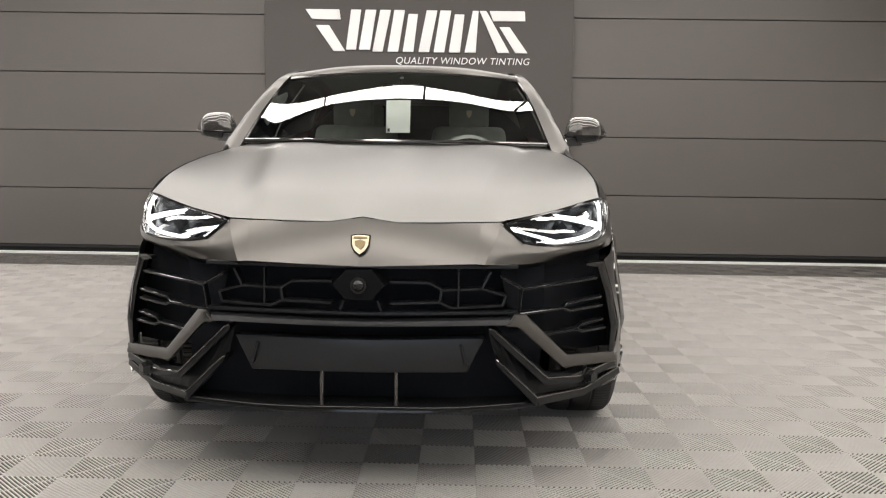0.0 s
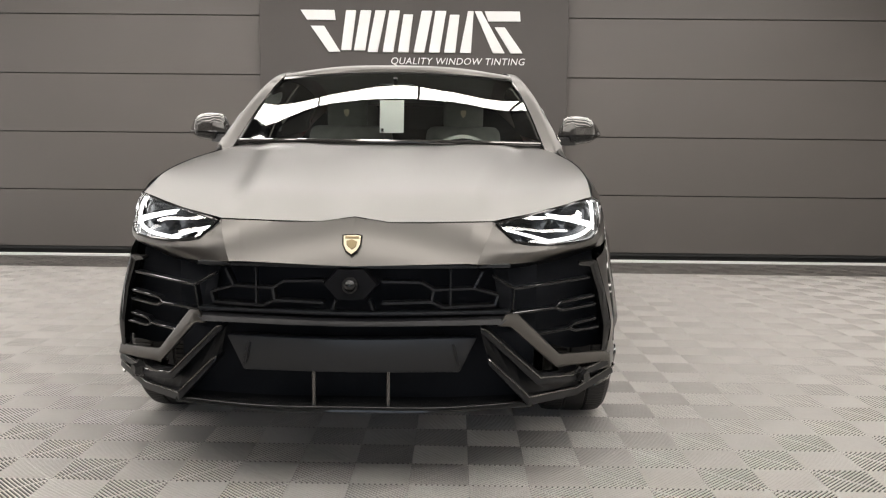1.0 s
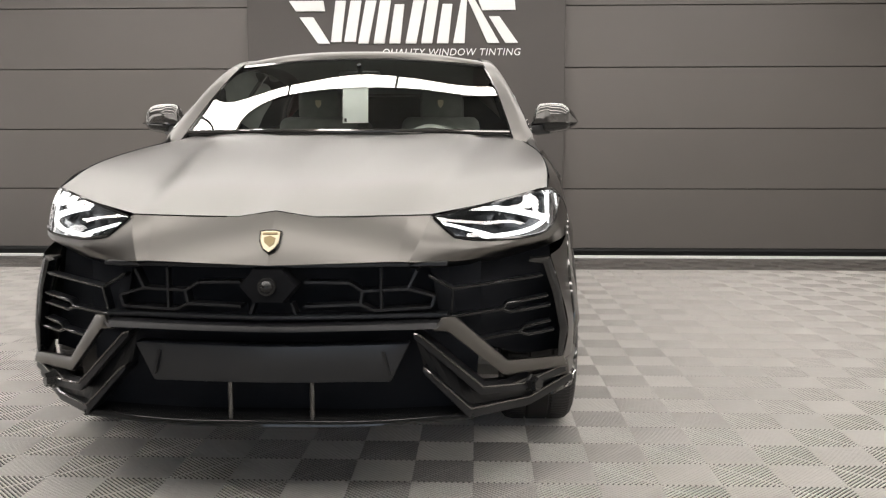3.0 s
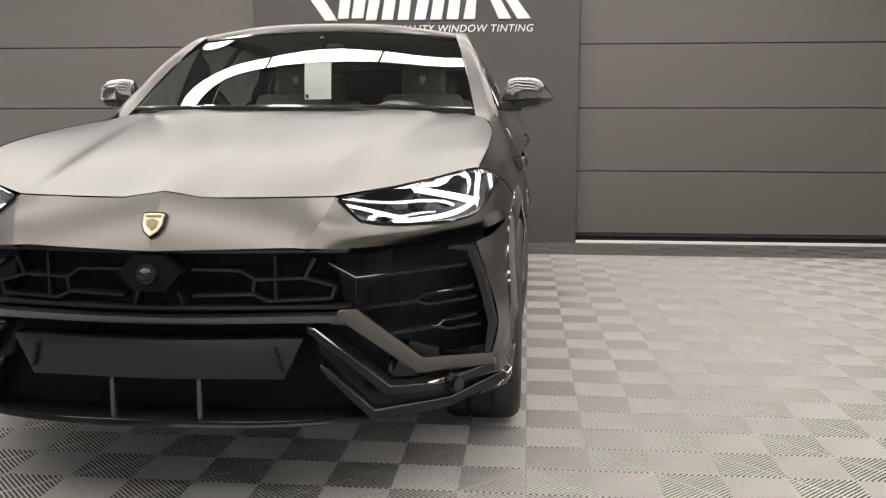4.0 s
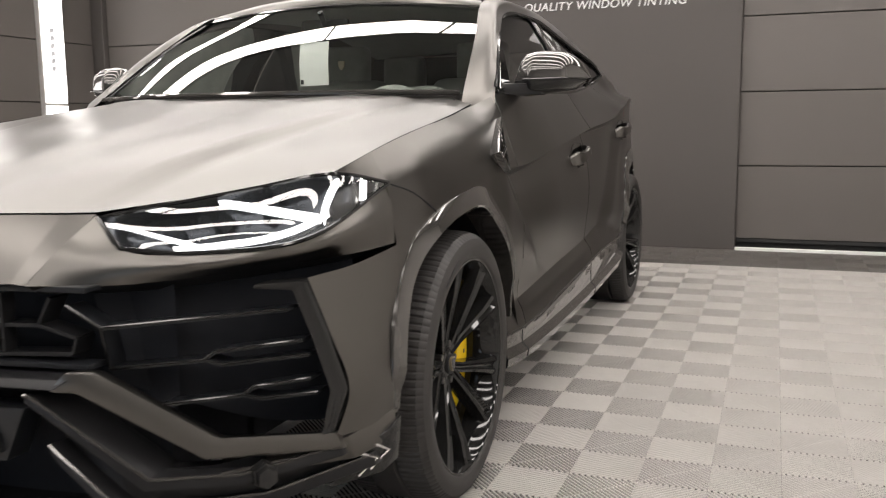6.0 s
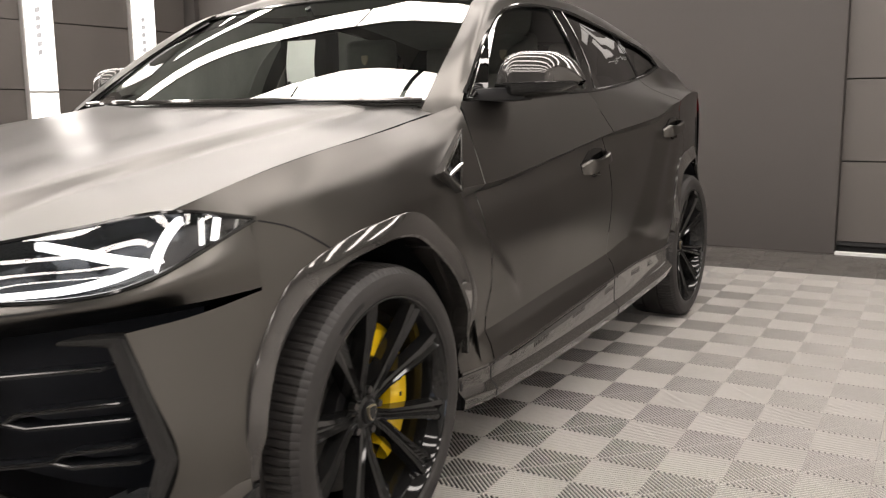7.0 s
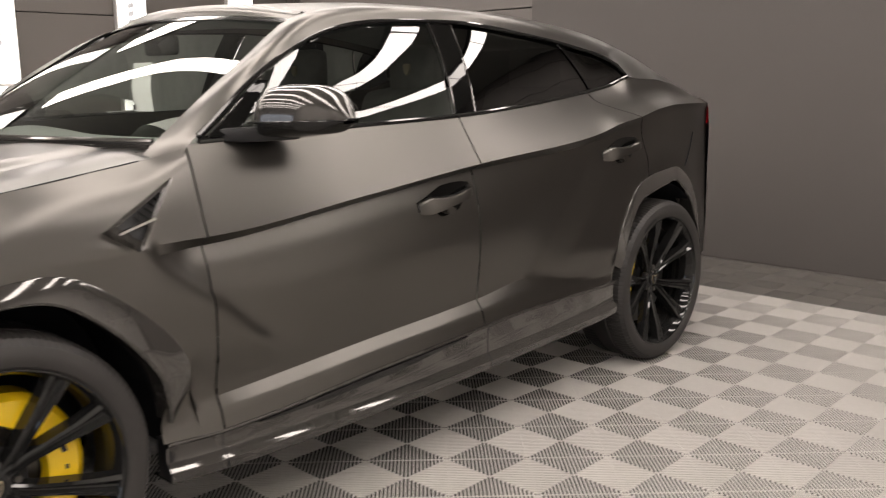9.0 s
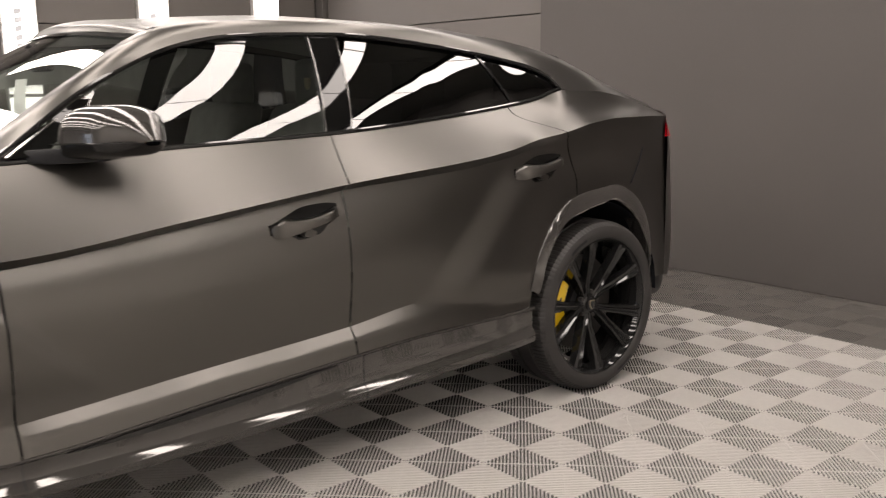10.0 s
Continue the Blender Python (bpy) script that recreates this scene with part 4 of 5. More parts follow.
bmesh.ops.create_cone(bm, cap_ends=True, segments=6, radius1=0.092, radius2=0.084, depth=0.05, matrix=Matrix.Diagonal((1, 1, 0.66, 1)) @ pose(0, 0.02, 0, 90, 0, 0) @ pose(0, 0, 0, 0, 0, 30))
part("pod_plate", bm, M_POD, cp, "", True, 30)
bm = bmesh.new()
bmesh.ops.create_cone(bm, cap_ends=True, segments=24, radius1=0.030, radius2=0.026, depth=0.03, matrix=pose(0, -0.008, 0, 90, 0, 0))
part("lens_ring", bm, M_GLOSS, cp, "", True)
bm = bmesh.new()
bmesh.ops.create_uvsphere(bm, u_segments=20, v_segments=12, radius=0.020, matrix=pose(0, -0.02, 0))
part("lens", bm, M_GLOSS, cp, "", True)

# shield badge on the nose
bd = empty("badge")
bd.parent = car
bd.matrix_local = pose(0, -0.038, 0.824, -34, 0, 0)


def shield(w, h, d):
    bm = bmesh.new()
    pts = [(-w, h * 0.9), (-w * 0.45, h), (w * 0.45, h), (w, h * 0.9), (w * 0.94, 0), (w * 0.6, -h * 0.6), (0, -h), (-w * 0.6, -h * 0.6), (-w * 0.94, 0)]
    a = [bm.verts.new((x, -d, z)) for x, z in pts]
    b = [bm.verts.new((x, 0.012, z)) for x, z in pts]
    bm.faces.new(a)
    for k in range(len(pts)):
        bm.faces.new((a[k], a[(k + 1) % len(pts)], b[(k + 1) % len(pts)], b[k]))
    bmesh.ops.recalc_face_normals(bm, faces=bm.faces)
    return bm


part("rim", shield(0.033, 0.040, 0.004), M_GLOSS, bd, "black shield edge")
part("field", shield(0.028, 0.035, 0.007), M_GOLD, bd, "gold shield field")
part("emblem", blade([(-0.018, -0.010, 0.012), (0.0, -0.010, 0.018), (0.018, -0.010, 0.010)], [(-0.016, -0.010, -0.004), (0.002, -0.010, -0.020), (0.014, -0.010, -0.010)], (0, 0.006, 0), 0.002), M_BRONZE, bd, "plain darker gold form")
part("bar", box(-0.022, 0.022, -0.010, -0.004, 0.022, 0.028), M_BRONZE, bd)

# ---- headlamps ----
def lamp_point(u, v, d, s):
    """A point in the lamp: u along it outward, v up, d inward."""
    lo = crom([(0.540, 0.098, 0.828), (0.66, 0.160, 0.815), (0.838, 0.325, 0.830), (0.905, 0.612, 0.930)], 30)
    hi = crom([(0.476, 0.114, 0.887), (0.60, 0.215, 0.912), (0.72, 0.318, 0.937), (0.846, 0.438, 0.963), (0.905, 0.612, 0.934)], 30)
    k = min(max(u, 0), 1) * 30
    i = min(int(k), 29)
    a, b = lo[i] + (lo[i + 1] - lo[i]) * (k - i), hi[i] + (hi[i + 1] - hi[i]) * (k - i)
    p = a + (b - a) * v
    n = np.array((0.45, -0.75, 0.35))
    p = p + n * (0.020 * 4 * v * (1 - v) * math.sin(math.pi * min(max(u, 0), 1))) - n * d
    return (p[0] * s, p[1], p[2])


def lamp_strip(path, width, d, s):
    """A raised light guide along (u, v) points inside the lamp."""
    bm = bmesh.new()
    pts = crom([(a, b, 0) for a, b in path], 10, True)
    rows = []
    for k, p in enumerate(pts):
        rows.append([lamp_point(p[0], p[1] - width / 2, d, s), lamp_point(p[0], p[1] - width / 2, d - 0.010, s),
                     lamp_point(p[0], p[1] + width / 2, d - 0.010, s), lamp_point(p[0], p[1] + width / 2, d, s)])
    return grid_mesh(rows, bm)


for s in (1, -1):
    hl = empty("headlamp")
    hl.parent = car
    part("housing", grid_mesh([[lamp_point(k / 24, j / 6, 0.055 if 0 < j < 6 and 0 < k < 24 else 0.0, s) for j in range(7)] for k in range(25)]), M_LAMP, hl, "black lamp bowl", True)
    guides = [([(0.16, 0.13), (0.40, 0.16), (0.67, 0.25)], 0.09), ([(0.64, 0.20), (0.69, 0.54), (0.755, 0.92)], 0.22),
              ([(0.35, 0.90), (0.49, 0.58), (0.63, 0.24)], 0.16), ([(0.02, 0.80), (0.12, 0.44), (0.24, 0.12)], 0.10)]
    for path, w in guides:
        part("light_guide", lamp_strip(path, w, 0.030, s), M_DRL, hl, "lit white running light")
    for uu in (0.18, 0.34, 0.50):
        bm = bmesh.new()
        c = Vector(lamp_point(uu, 0.55 if uu > 0.3 else 0.45, 0.045, s))
        bmesh.ops.create_cone(bm, cap_ends=True, segments=4, radius1=0.030, radius2=0.024, depth=0.03, matrix=Matrix.Translation(c) @ pose(0, 0, 0, 80, 0, 30 * s))
        part("reflector", bm, M_LAMP, hl)
    part("light_guide", tube([lamp_point(0.845, 0.14, 0.014, s), lamp_point(0.868, 0.88, 0.014, s)], 0.008, 0, 6), M_DRL, hl, "lit white running light")
    for uu in (0.80, 0.92):
        part("side_marker", tube([lamp_point(uu, 0.15, 0.012, s), lamp_point(uu + 0.015, 0.88, 0.012, s)], 0.006, 0, 6), M_CHROME, hl)
    edge = [lamp_point(k / 24, 0, 0, s) for k in range(25)] + [lamp_point(k / 24, 1, 0, s) for k in range(24, -1, -1)]
    part("lamp_edge", tube(edge + edge[:1], 0.005, 0, 6), M_GLOSS, hl, "", True)
    cv = part("cover", outward(grid_mesh([[lamp_point(k / 24, j / 6, -0.001, s) for j in range(7)] for k in range(25)]), (0, 1.5, 0.6)), M_COVER, hl, "clear lamp cover", True)
    cv.visible_shadow = False

# ---- sills, arches, flanks' details ----
def flare(s, hub, outer, inner):
    """The gloss wheel-arch moulding: outer edge on the flank, ridge, inner edge, return."""
    bm = bmesh.new()
    o, i = crom([(0, a, b) for a, b in outer], 60), crom([(0, a, b) for a, b in inner], 60)
    g = []
    for a, b in zip(o, i):
        ya, za, yb, zb = hub + a[1], HUB_Z + a[2], hub + b[1], HUB_Z + b[2]
        xa = flank_x(ya, max(za, 0.45))
        row = [(xa - 0.010, 0.0), (xa + 0.003, 0.0), (xa + 0.005, 0.04), (xa + 0.021, 0.80), (xa + 0.023, 0.90), (xa + 0.019, 1.0), (xa - 0.06, 1.0)]
        g.append([(x * s, ya + (yb - ya) * f, za + (zb - za) * f) for x, f in row])
    return grid_mesh(g, bm)


for s in (1, -1):
    part("wheel_arch", flare(s, HUB_F, ARCH_OUT, ARCH_IN), M_SKIRT, car, "dark grey semi-gloss wheel arch moulding", True, 30)
    part("wheel_arch", flare(s, HUB_R, RARCH_OUT, RARCH_IN), M_SKIRT, car, "dark grey semi-gloss wheel arch moulding", True, 30)
    for hub in (HUB_F, HUB_R):
        g = [[(x * s, hub + 0.47 * math.cos(a), HUB_Z + 0.47 * math.sin(a)) for x in (0.93, 0.55)] for a in (math.pi * (k / 24) for k in range(25))]
        part("wheel_liner", grid_mesh(g), M_VOID, car)
        part("liner_wall", grid_mesh([[(0.56 * s, hub - 0.48, z), (0.56 * s, hub + 0.48, z)] for z in (0.28, 0.88)]), M_VOID, car)
    # side skirt: satin upper step, lower blade
    ys = [1.44 + (3.60 - 1.44) * k / 40 for k in range(41)]
    g = []
    for y in ys:
        xg, zg = fn["G"][0](y), fn["G"][1](y)
        t = (y - 1.47) / 2.13
        e = 0.258 + 0.058 * t * t
        o = 0.010 * ease(3.2, 3.6, y)
        sec = [(-0.014, zg + 0.004), (-0.001, zg - 0.002), (0.002, zg - 0.008), (-0.002, zg - 0.014), (-0.012, zg - 0.018), (-0.014, zg * 0.6 + e * 0.4), (-0.013, e + 0.058), (-0.012, e + 0.054),
               (0.008, e + 0.034), (0.010, e + 0.030), (0.006, e + 0.004), (0.004, e), (-0.10, e)]
        g.append([((xg + dx + o) * s, y, z) for dx, z in sec])
    part("side_skirt", grid_mesh(g), M_SKIRT, car, "dark satin side skirt", True, 32)
    edge = pchip([0.376, 0.425, 0.455, 0.49, 0.53, 0.56], [1.450, 1.450, 1.455, 1.476, 1.500, 1.508])
    rows = []
    for z in (0.376 + 0.184 * k / 16 for k in range(17)):
        cols = [edge(z) - 0.022 + (1.619 - edge(z)) * k / 8 for k in range(9)]
        rows.append([((flank_x(yy, max(z, fn["G"][1](yy) + 0.001)) + 0.0015) * s, yy, z) for yy in cols])
    part("wing_foot", grid_mesh(rows), M_PAINT, car, "", True)
    for yj in (1.604, 2.712):
        k = min(range(41), key=lambda i: abs(ys[i] - yj))
        part("skirt_joint", tube([(p[0] + 0.0004 * s, p[1], p[2]) for p in g[k][2:11]], 0.0018, 0, 5), M_VOID, car)
    part("skirt_end", blade(sx([(0.88, 1.444, 0.375), (0.942, 1.446, 0.375)], s), sx([(0.88, 1.444, 0.25), (0.946, 1.446, 0.254)], s), (0, 0.03, 0), 0.004), M_SATINBLACK, car, "", True, 30)
    for y0 in (1.92, 2.27, 2.62, 2.97, 3.22):
        for k in range(9):
            y = y0 + k * 0.014
            xg, zg = fn["G"][0](y), fn["G"][1](y)
            part("vent_slot", box((xg - 0.014) * s - 0.002, (xg - 0.014) * s + 0.002, y, y + 0.006, zg - 0.060, zg - 0.036), M_SKIRT, car)
    ys = [1.72 + 0.05 * k for k in range(19)]
    part("skirt_rail", blade([((fn["G"][0](y) - 0.004) * s, y, fn["G"][1](y) - 0.020) for y in ys], [((fn["G"][0](y) - 0.004) * s, y, fn["G"][1](y) - 0.021 - 0.020 * math.sin(math.pi * (k + 0.3) / 18.6)) for k, y in enumerate(ys)], (-0.02 * s, 0, 0), 0.0), M_GLOSS, car, "gloss black wedge under the door", False)
    # triangular wing vent
    vt = empty("wing_vent")
    vt.parent = car
    A, B, C = np.array((0.900, 1.522, 1.083)), np.array((0.957, 1.315, 0.980)), np.array((0.970, 1.392, 0.922))
    nrm = np.array((0.93, 0.05, 0.36))

    def tri_ring(f0, f1, d):
        c = (A + B + C) / 3
        o = [c + (p - c) * f0 + nrm * d for p in (A, B, C)]
        i = [c + (p - c) * f1 + nrm * d for p in (A, B, C)]
        k = [p - nrm * 0.03 for p in o]
        g = bmesh.new()
        vo, vi, vk = [[g.verts.new((p[0] * s, p[1], p[2])) for p in L] for L in (o, i, k)]
        for a in range(3):
            b = (a + 1) % 3
            g.faces.new((vo[a], vo[b], vi[b], vi[a]))
            g.faces.new((vk[a], vk[b], vo[b], vo[a]))
        return g
    part("vent_frame", tri_ring(1.06, 0.80, 0.012), M_SKIRT, vt, "dark grey triangular frame")
    bm = bmesh.new()
    c = (A + B + C) / 3
    bm.faces.new([bm.verts.new(((c + (p - c) * 0.95 + nrm * 0.003)[0] * s, *(c + (p - c) * 0.95 + nrm * 0.003)[1:])) for p in (A, B, C)])
    part("vent_mesh", bm, M_MESH, vt, "black honeycomb insert")
    ring = [tuple((c + (p - c) * 1.05 + nrm * 0.013) * np.array((s, 1, 1))) for p in (A, B, C, A)]
    part("vent_edge", tube(ring, 0.0018, 0, 6), M_SKIRT, vt, "thin bright edge")
    ring = [tuple((c + (p - c) * 0.80 + nrm * 0.0135) * np.array((s, 1, 1))) for p in (A, B, C, A)]
    part("vent_inner_edge", tube(ring, 0.0018, 0, 6), M_SKIRT, vt, "thin glossy inner edge")
    m0, m1 = A * 0.36 + B * 0.64, A * 0.36 + C * 0.64
    part("vent_bar", tube([tuple((B * 0.72 + C * 0.28 + nrm * 0.012) * np.array((s, 1, 1))), tuple((A * 0.42 + C * 0.58 + nrm * 0.012) * np.array((s, 1, 1)))], 0.006, 0, 6), M_CHROME, vt, "bright thin bar")
    for a in range(3, 10):
        for b in range(1, 6):
            wa, wb = a / 11, b / 7 * (1 - a / 11)
            wc = 1 - wa - wb
            if min(wb, wc) < 0.07:
                continue
            p = A * wa + B * wb + C * wc + nrm * 0.004
            cell = bmesh.new()
            bmesh.ops.create_cone(cell, cap_ends=False, segments=6, radius1=0.008, radius2=0.010, depth=0.006, matrix=pose(p[0] * s, p[1], p[2], 0, 90, 0))
            part("mesh_cell", cell, M_SKIRT, vt)

for s in (1, -1):
    pts = [(0.62, 0.928), (0.70, 0.905), (0.77, 0.868), (0.82, 0.838)]
    part("panel_gap", tube([((flank_x(y, z) + 0.0005) * s, y, z) for y, z in pts], 0.0022, 10, 5), M_VOID, car)
    pts = [(4.42, 1.07), (4.36, 0.99), (4.29, 0.91)]
    part("panel_gap", tube([((flank_x(y, z) + 0.0005) * s, y, z) for y, z in pts], 0.0022, 10, 5), M_VOID, car)

# door handles
def handle(s, ya, yb, za, zb, parent):
    h = empty("door_handle")
    h.parent = parent
    xa, xb = flank_x(ya, za), flank_x(yb, zb)
    def rail(rows):
        return [(xa + (xb - xa) * u + dx, ya + (yb - ya) * u, za + (zb - za) * u + dz) for u, dx, dz in rows]
    up = rail(((0.0, 0.004, 0.008), (0.08, 0.026, 0.022), (0.16, 0.036, 0.026), (0.34, 0.046, 0.016), (0.60, 0.050, 0.012), (0.88, 0.046, 0.020), (1.0, 0.010, 0.018)))
    lo = rail(((0.0, 0.004, -0.026), (0.08, 0.030, -0.031), (0.16, 0.042, -0.030), (0.34, 0.052, -0.026), (0.60, 0.056, -0.020), (0.88, 0.052, -0.012), (1.0, 0.012, -0.004)))
    part("grip", blade(sx(up, s), sx(lo, s), (-0.020 * s, 0, 0.004), 0.007, 14), M_PAINT, h, "", True, 35)
    cup = []
    for i in range(17):
        u = i / 16
        yy, zz = ya - 0.004 + (yb - ya + 0.010) * u, za + (zb - za) * u
        e = math.sin(math.pi * min(max(u, 0.02), 0.98)) ** 0.35
        hi, lw = 0.016 + 0.030 * e * min(1, u * 2.2), 0.036 * e + 0.002 + 0.018 * ease(0.28, 0.40, u) * (1 - ease(0.70, 0.84, u))
        cup.append([((flank_x(yy, zz - lw + (hi + lw) * j / 6) + 0.0025) * s, yy, zz - lw + (hi + lw) * j / 6) for j in range(7)])
    part("cup", grid_mesh(cup), M_PIANO, h, "dark recess", True)
    k = bmesh.new()
    ym, zm = ya * 0.5 + yb * 0.5, za * 0.5 + zb * 0.5 - 0.038
    bmesh.ops.create_cone(k, cap_ends=True, segments=20, radius1=0.022, radius2=0.020, depth=0.044, matrix=pose((flank_x(ym, zm) + 0.006) * s, ym, zm, 0, 90 * s, 0) @ Matrix.Diagonal((0.6, 1.2, 1, 1)))
    part("lock", k, M_PAINT, h, "", True, 30)


for o in [o for o in car.children if o.name.startswith(("front_door", "rear_door"))]:
    s = 1 if sum(v.co.x for v in list(o.data.vertices)[:20]) > 0 else -1
    if o.name.startswith("front_door"):
        handle(s, 2.412, 2.665, 0.915, 0.952, o)
    else:
        handle(s, 3.515, 3.775, 1.018, 1.050, o)

# mirrors
for s in (1, -1):
    mr = empty("door_mirror")
    mr.parent = car
    top = pchip([0, 0.04, 0.12, 0.35, 0.60, 0.82, 0.95, 1.0], [0.012, 0.070, 0.098, 0.106, 0.103, 0.074, 0.030, 0.006])
    g, b = [], []
    for k in range(25):
        u = 0.5 - 0.5 * math.cos(math.pi * k / 24)
        w = min(1.0, 0.45 + 2.0 * u, 0.22 + 3.2 * (1 - u))
        cx, cy, cz = 0.876 + 0.236 * u, 1.868 + 0.118 * u, 1.224 + 0.006 * u
        row, low = [], []
        for j in range(17):
            a = math.pi * j / 16
            c, sn = math.cos(a), math.sin(a)
            depth = (0.118 if c < 0 else 0.085) * w
            row.append(((cx + 0.010 * sn) * s, cy + depth * math.copysign(abs(c) ** (0.88 if c < 0 else 0.62), c), cz + top(u) * abs(sn) ** 0.72))
            low.append(((cx - 0.012 * sn) * s, cy + depth * 0.96 * math.copysign(abs(c) ** 0.8, c), cz - 0.002 - (0.060 - 0.030 * u) * min(1, w * 1.3) * abs(sn) ** 0.6))
        g.append(row)
        b.append(low)
    part("cap", grid_mesh(g), M_SKIRT, mr, "glossy dark grey mirror cap", True, 60)
    part("lower_shell", grid_mesh(b), M_GLOSS, mr, "black lower mirror shell", True, 60)
    part("stalk", blade(sx([(0.835, 1.69, 1.208), (0.90, 1.76, 1.214), (0.97, 1.84, 1.212)], s), sx([(0.850, 1.69, 1.176), (0.90, 1.76, 1.170), (0.97, 1.84, 1.174)], s), (0, 0.08, 0), 0.008), M_SATINBLACK, mr, "", True, 35)
    part("mirror_line", tube(sx([(0.92, 1.768, 1.226), (0.98, 1.790, 1.228), (1.070, 1.842, 1.230), (1.110, 1.935, 1.231)], s), 0.0028, 10, 6), M_GLOSS, mr, "thin gloss line")

# tail: bumper, tailgate, lamps
for s in (1, -1):
    r0 = [(0.762, 4.66, 1.238), (0.842, 4.66, 1.204), (0.858, 4.66, 0.86), (0.860, 4.66, 0.52), (0.86, 4.66, 0.42)]
    r1 = [(0.60, 4.82, 1.235), (0.72, 4.81, 1.16), (0.72, 4.86, 0.86), (0.72, 4.88, 0.52), (0.70, 4.88, 0.36)]
    r2 = [(0.0, 4.93, 1.22), (0.0, 5.00, 1.09), (0.0, 5.02, 0.86), (0.0, 5.04, 0.52), (0.0, 5.00, 0.36)]
    part("rear_end", loft([sx(r0, s), sx(r1, s), sx(r2, s)], 20, 8), M_PAINT, car, "", True)
    part("rear_edge", blade(sx([(0.872, 4.48, 0.60), (0.862, 4.64, 0.64), (0.76, 4.82, 0.64)], s), sx([(0.880, 4.48, 0.34), (0.855, 4.62, 0.33), (0.74, 4.82, 0.33)], s), (-0.04 * s, 0, 0), 0.01, 8), M_SATINBLACK, car, "black lower rear bumper corner", True, 30)
    part("tail_lamp", blade(sx([(0.832, 4.655, 1.172), (0.79, 4.74, 1.165), (0.60, 4.86, 1.155)], s), sx([(0.846, 4.655, 1.105), (0.80, 4.76, 1.105), (0.60, 4.88, 1.105)], s), (-0.03 * s, -0.01, 0), 0.0, 8), M_RED, car, "red lit tail lamp", True, 30)
    part("spoiler", blade(sx([(0.70, 4.62, 1.264), (0.45, 4.82, 1.270), (0.0, 4.90, 1.272)], s), sx([(0.765, 4.66, 1.238), (0.50, 4.88, 1.245), (0.0, 4.96, 1.248)], s), (0, -0.06, -0.02), 0.0, 8), M_PAINT, car, "", True, 30)

# underside
part("underbody", box(-0.84, 0.84, 1.55, 3.50, 0.255, 0.42, 0.02), M_VOID, car)
part("floor_pan", box(-0.54, 0.54, 0.18, 4.85, 0.27, 0.60, 0.02), M_VOID, car)
part("bay_shield", box(-0.80, 0.80, 0.62, 1.45, 0.86, 0.93, 0.02), M_VOID, car)
part("rear_shield", box(-0.72, 0.72, 3.55, 4.60, 0.86, 1.12, 0.02), M_VOID, car)

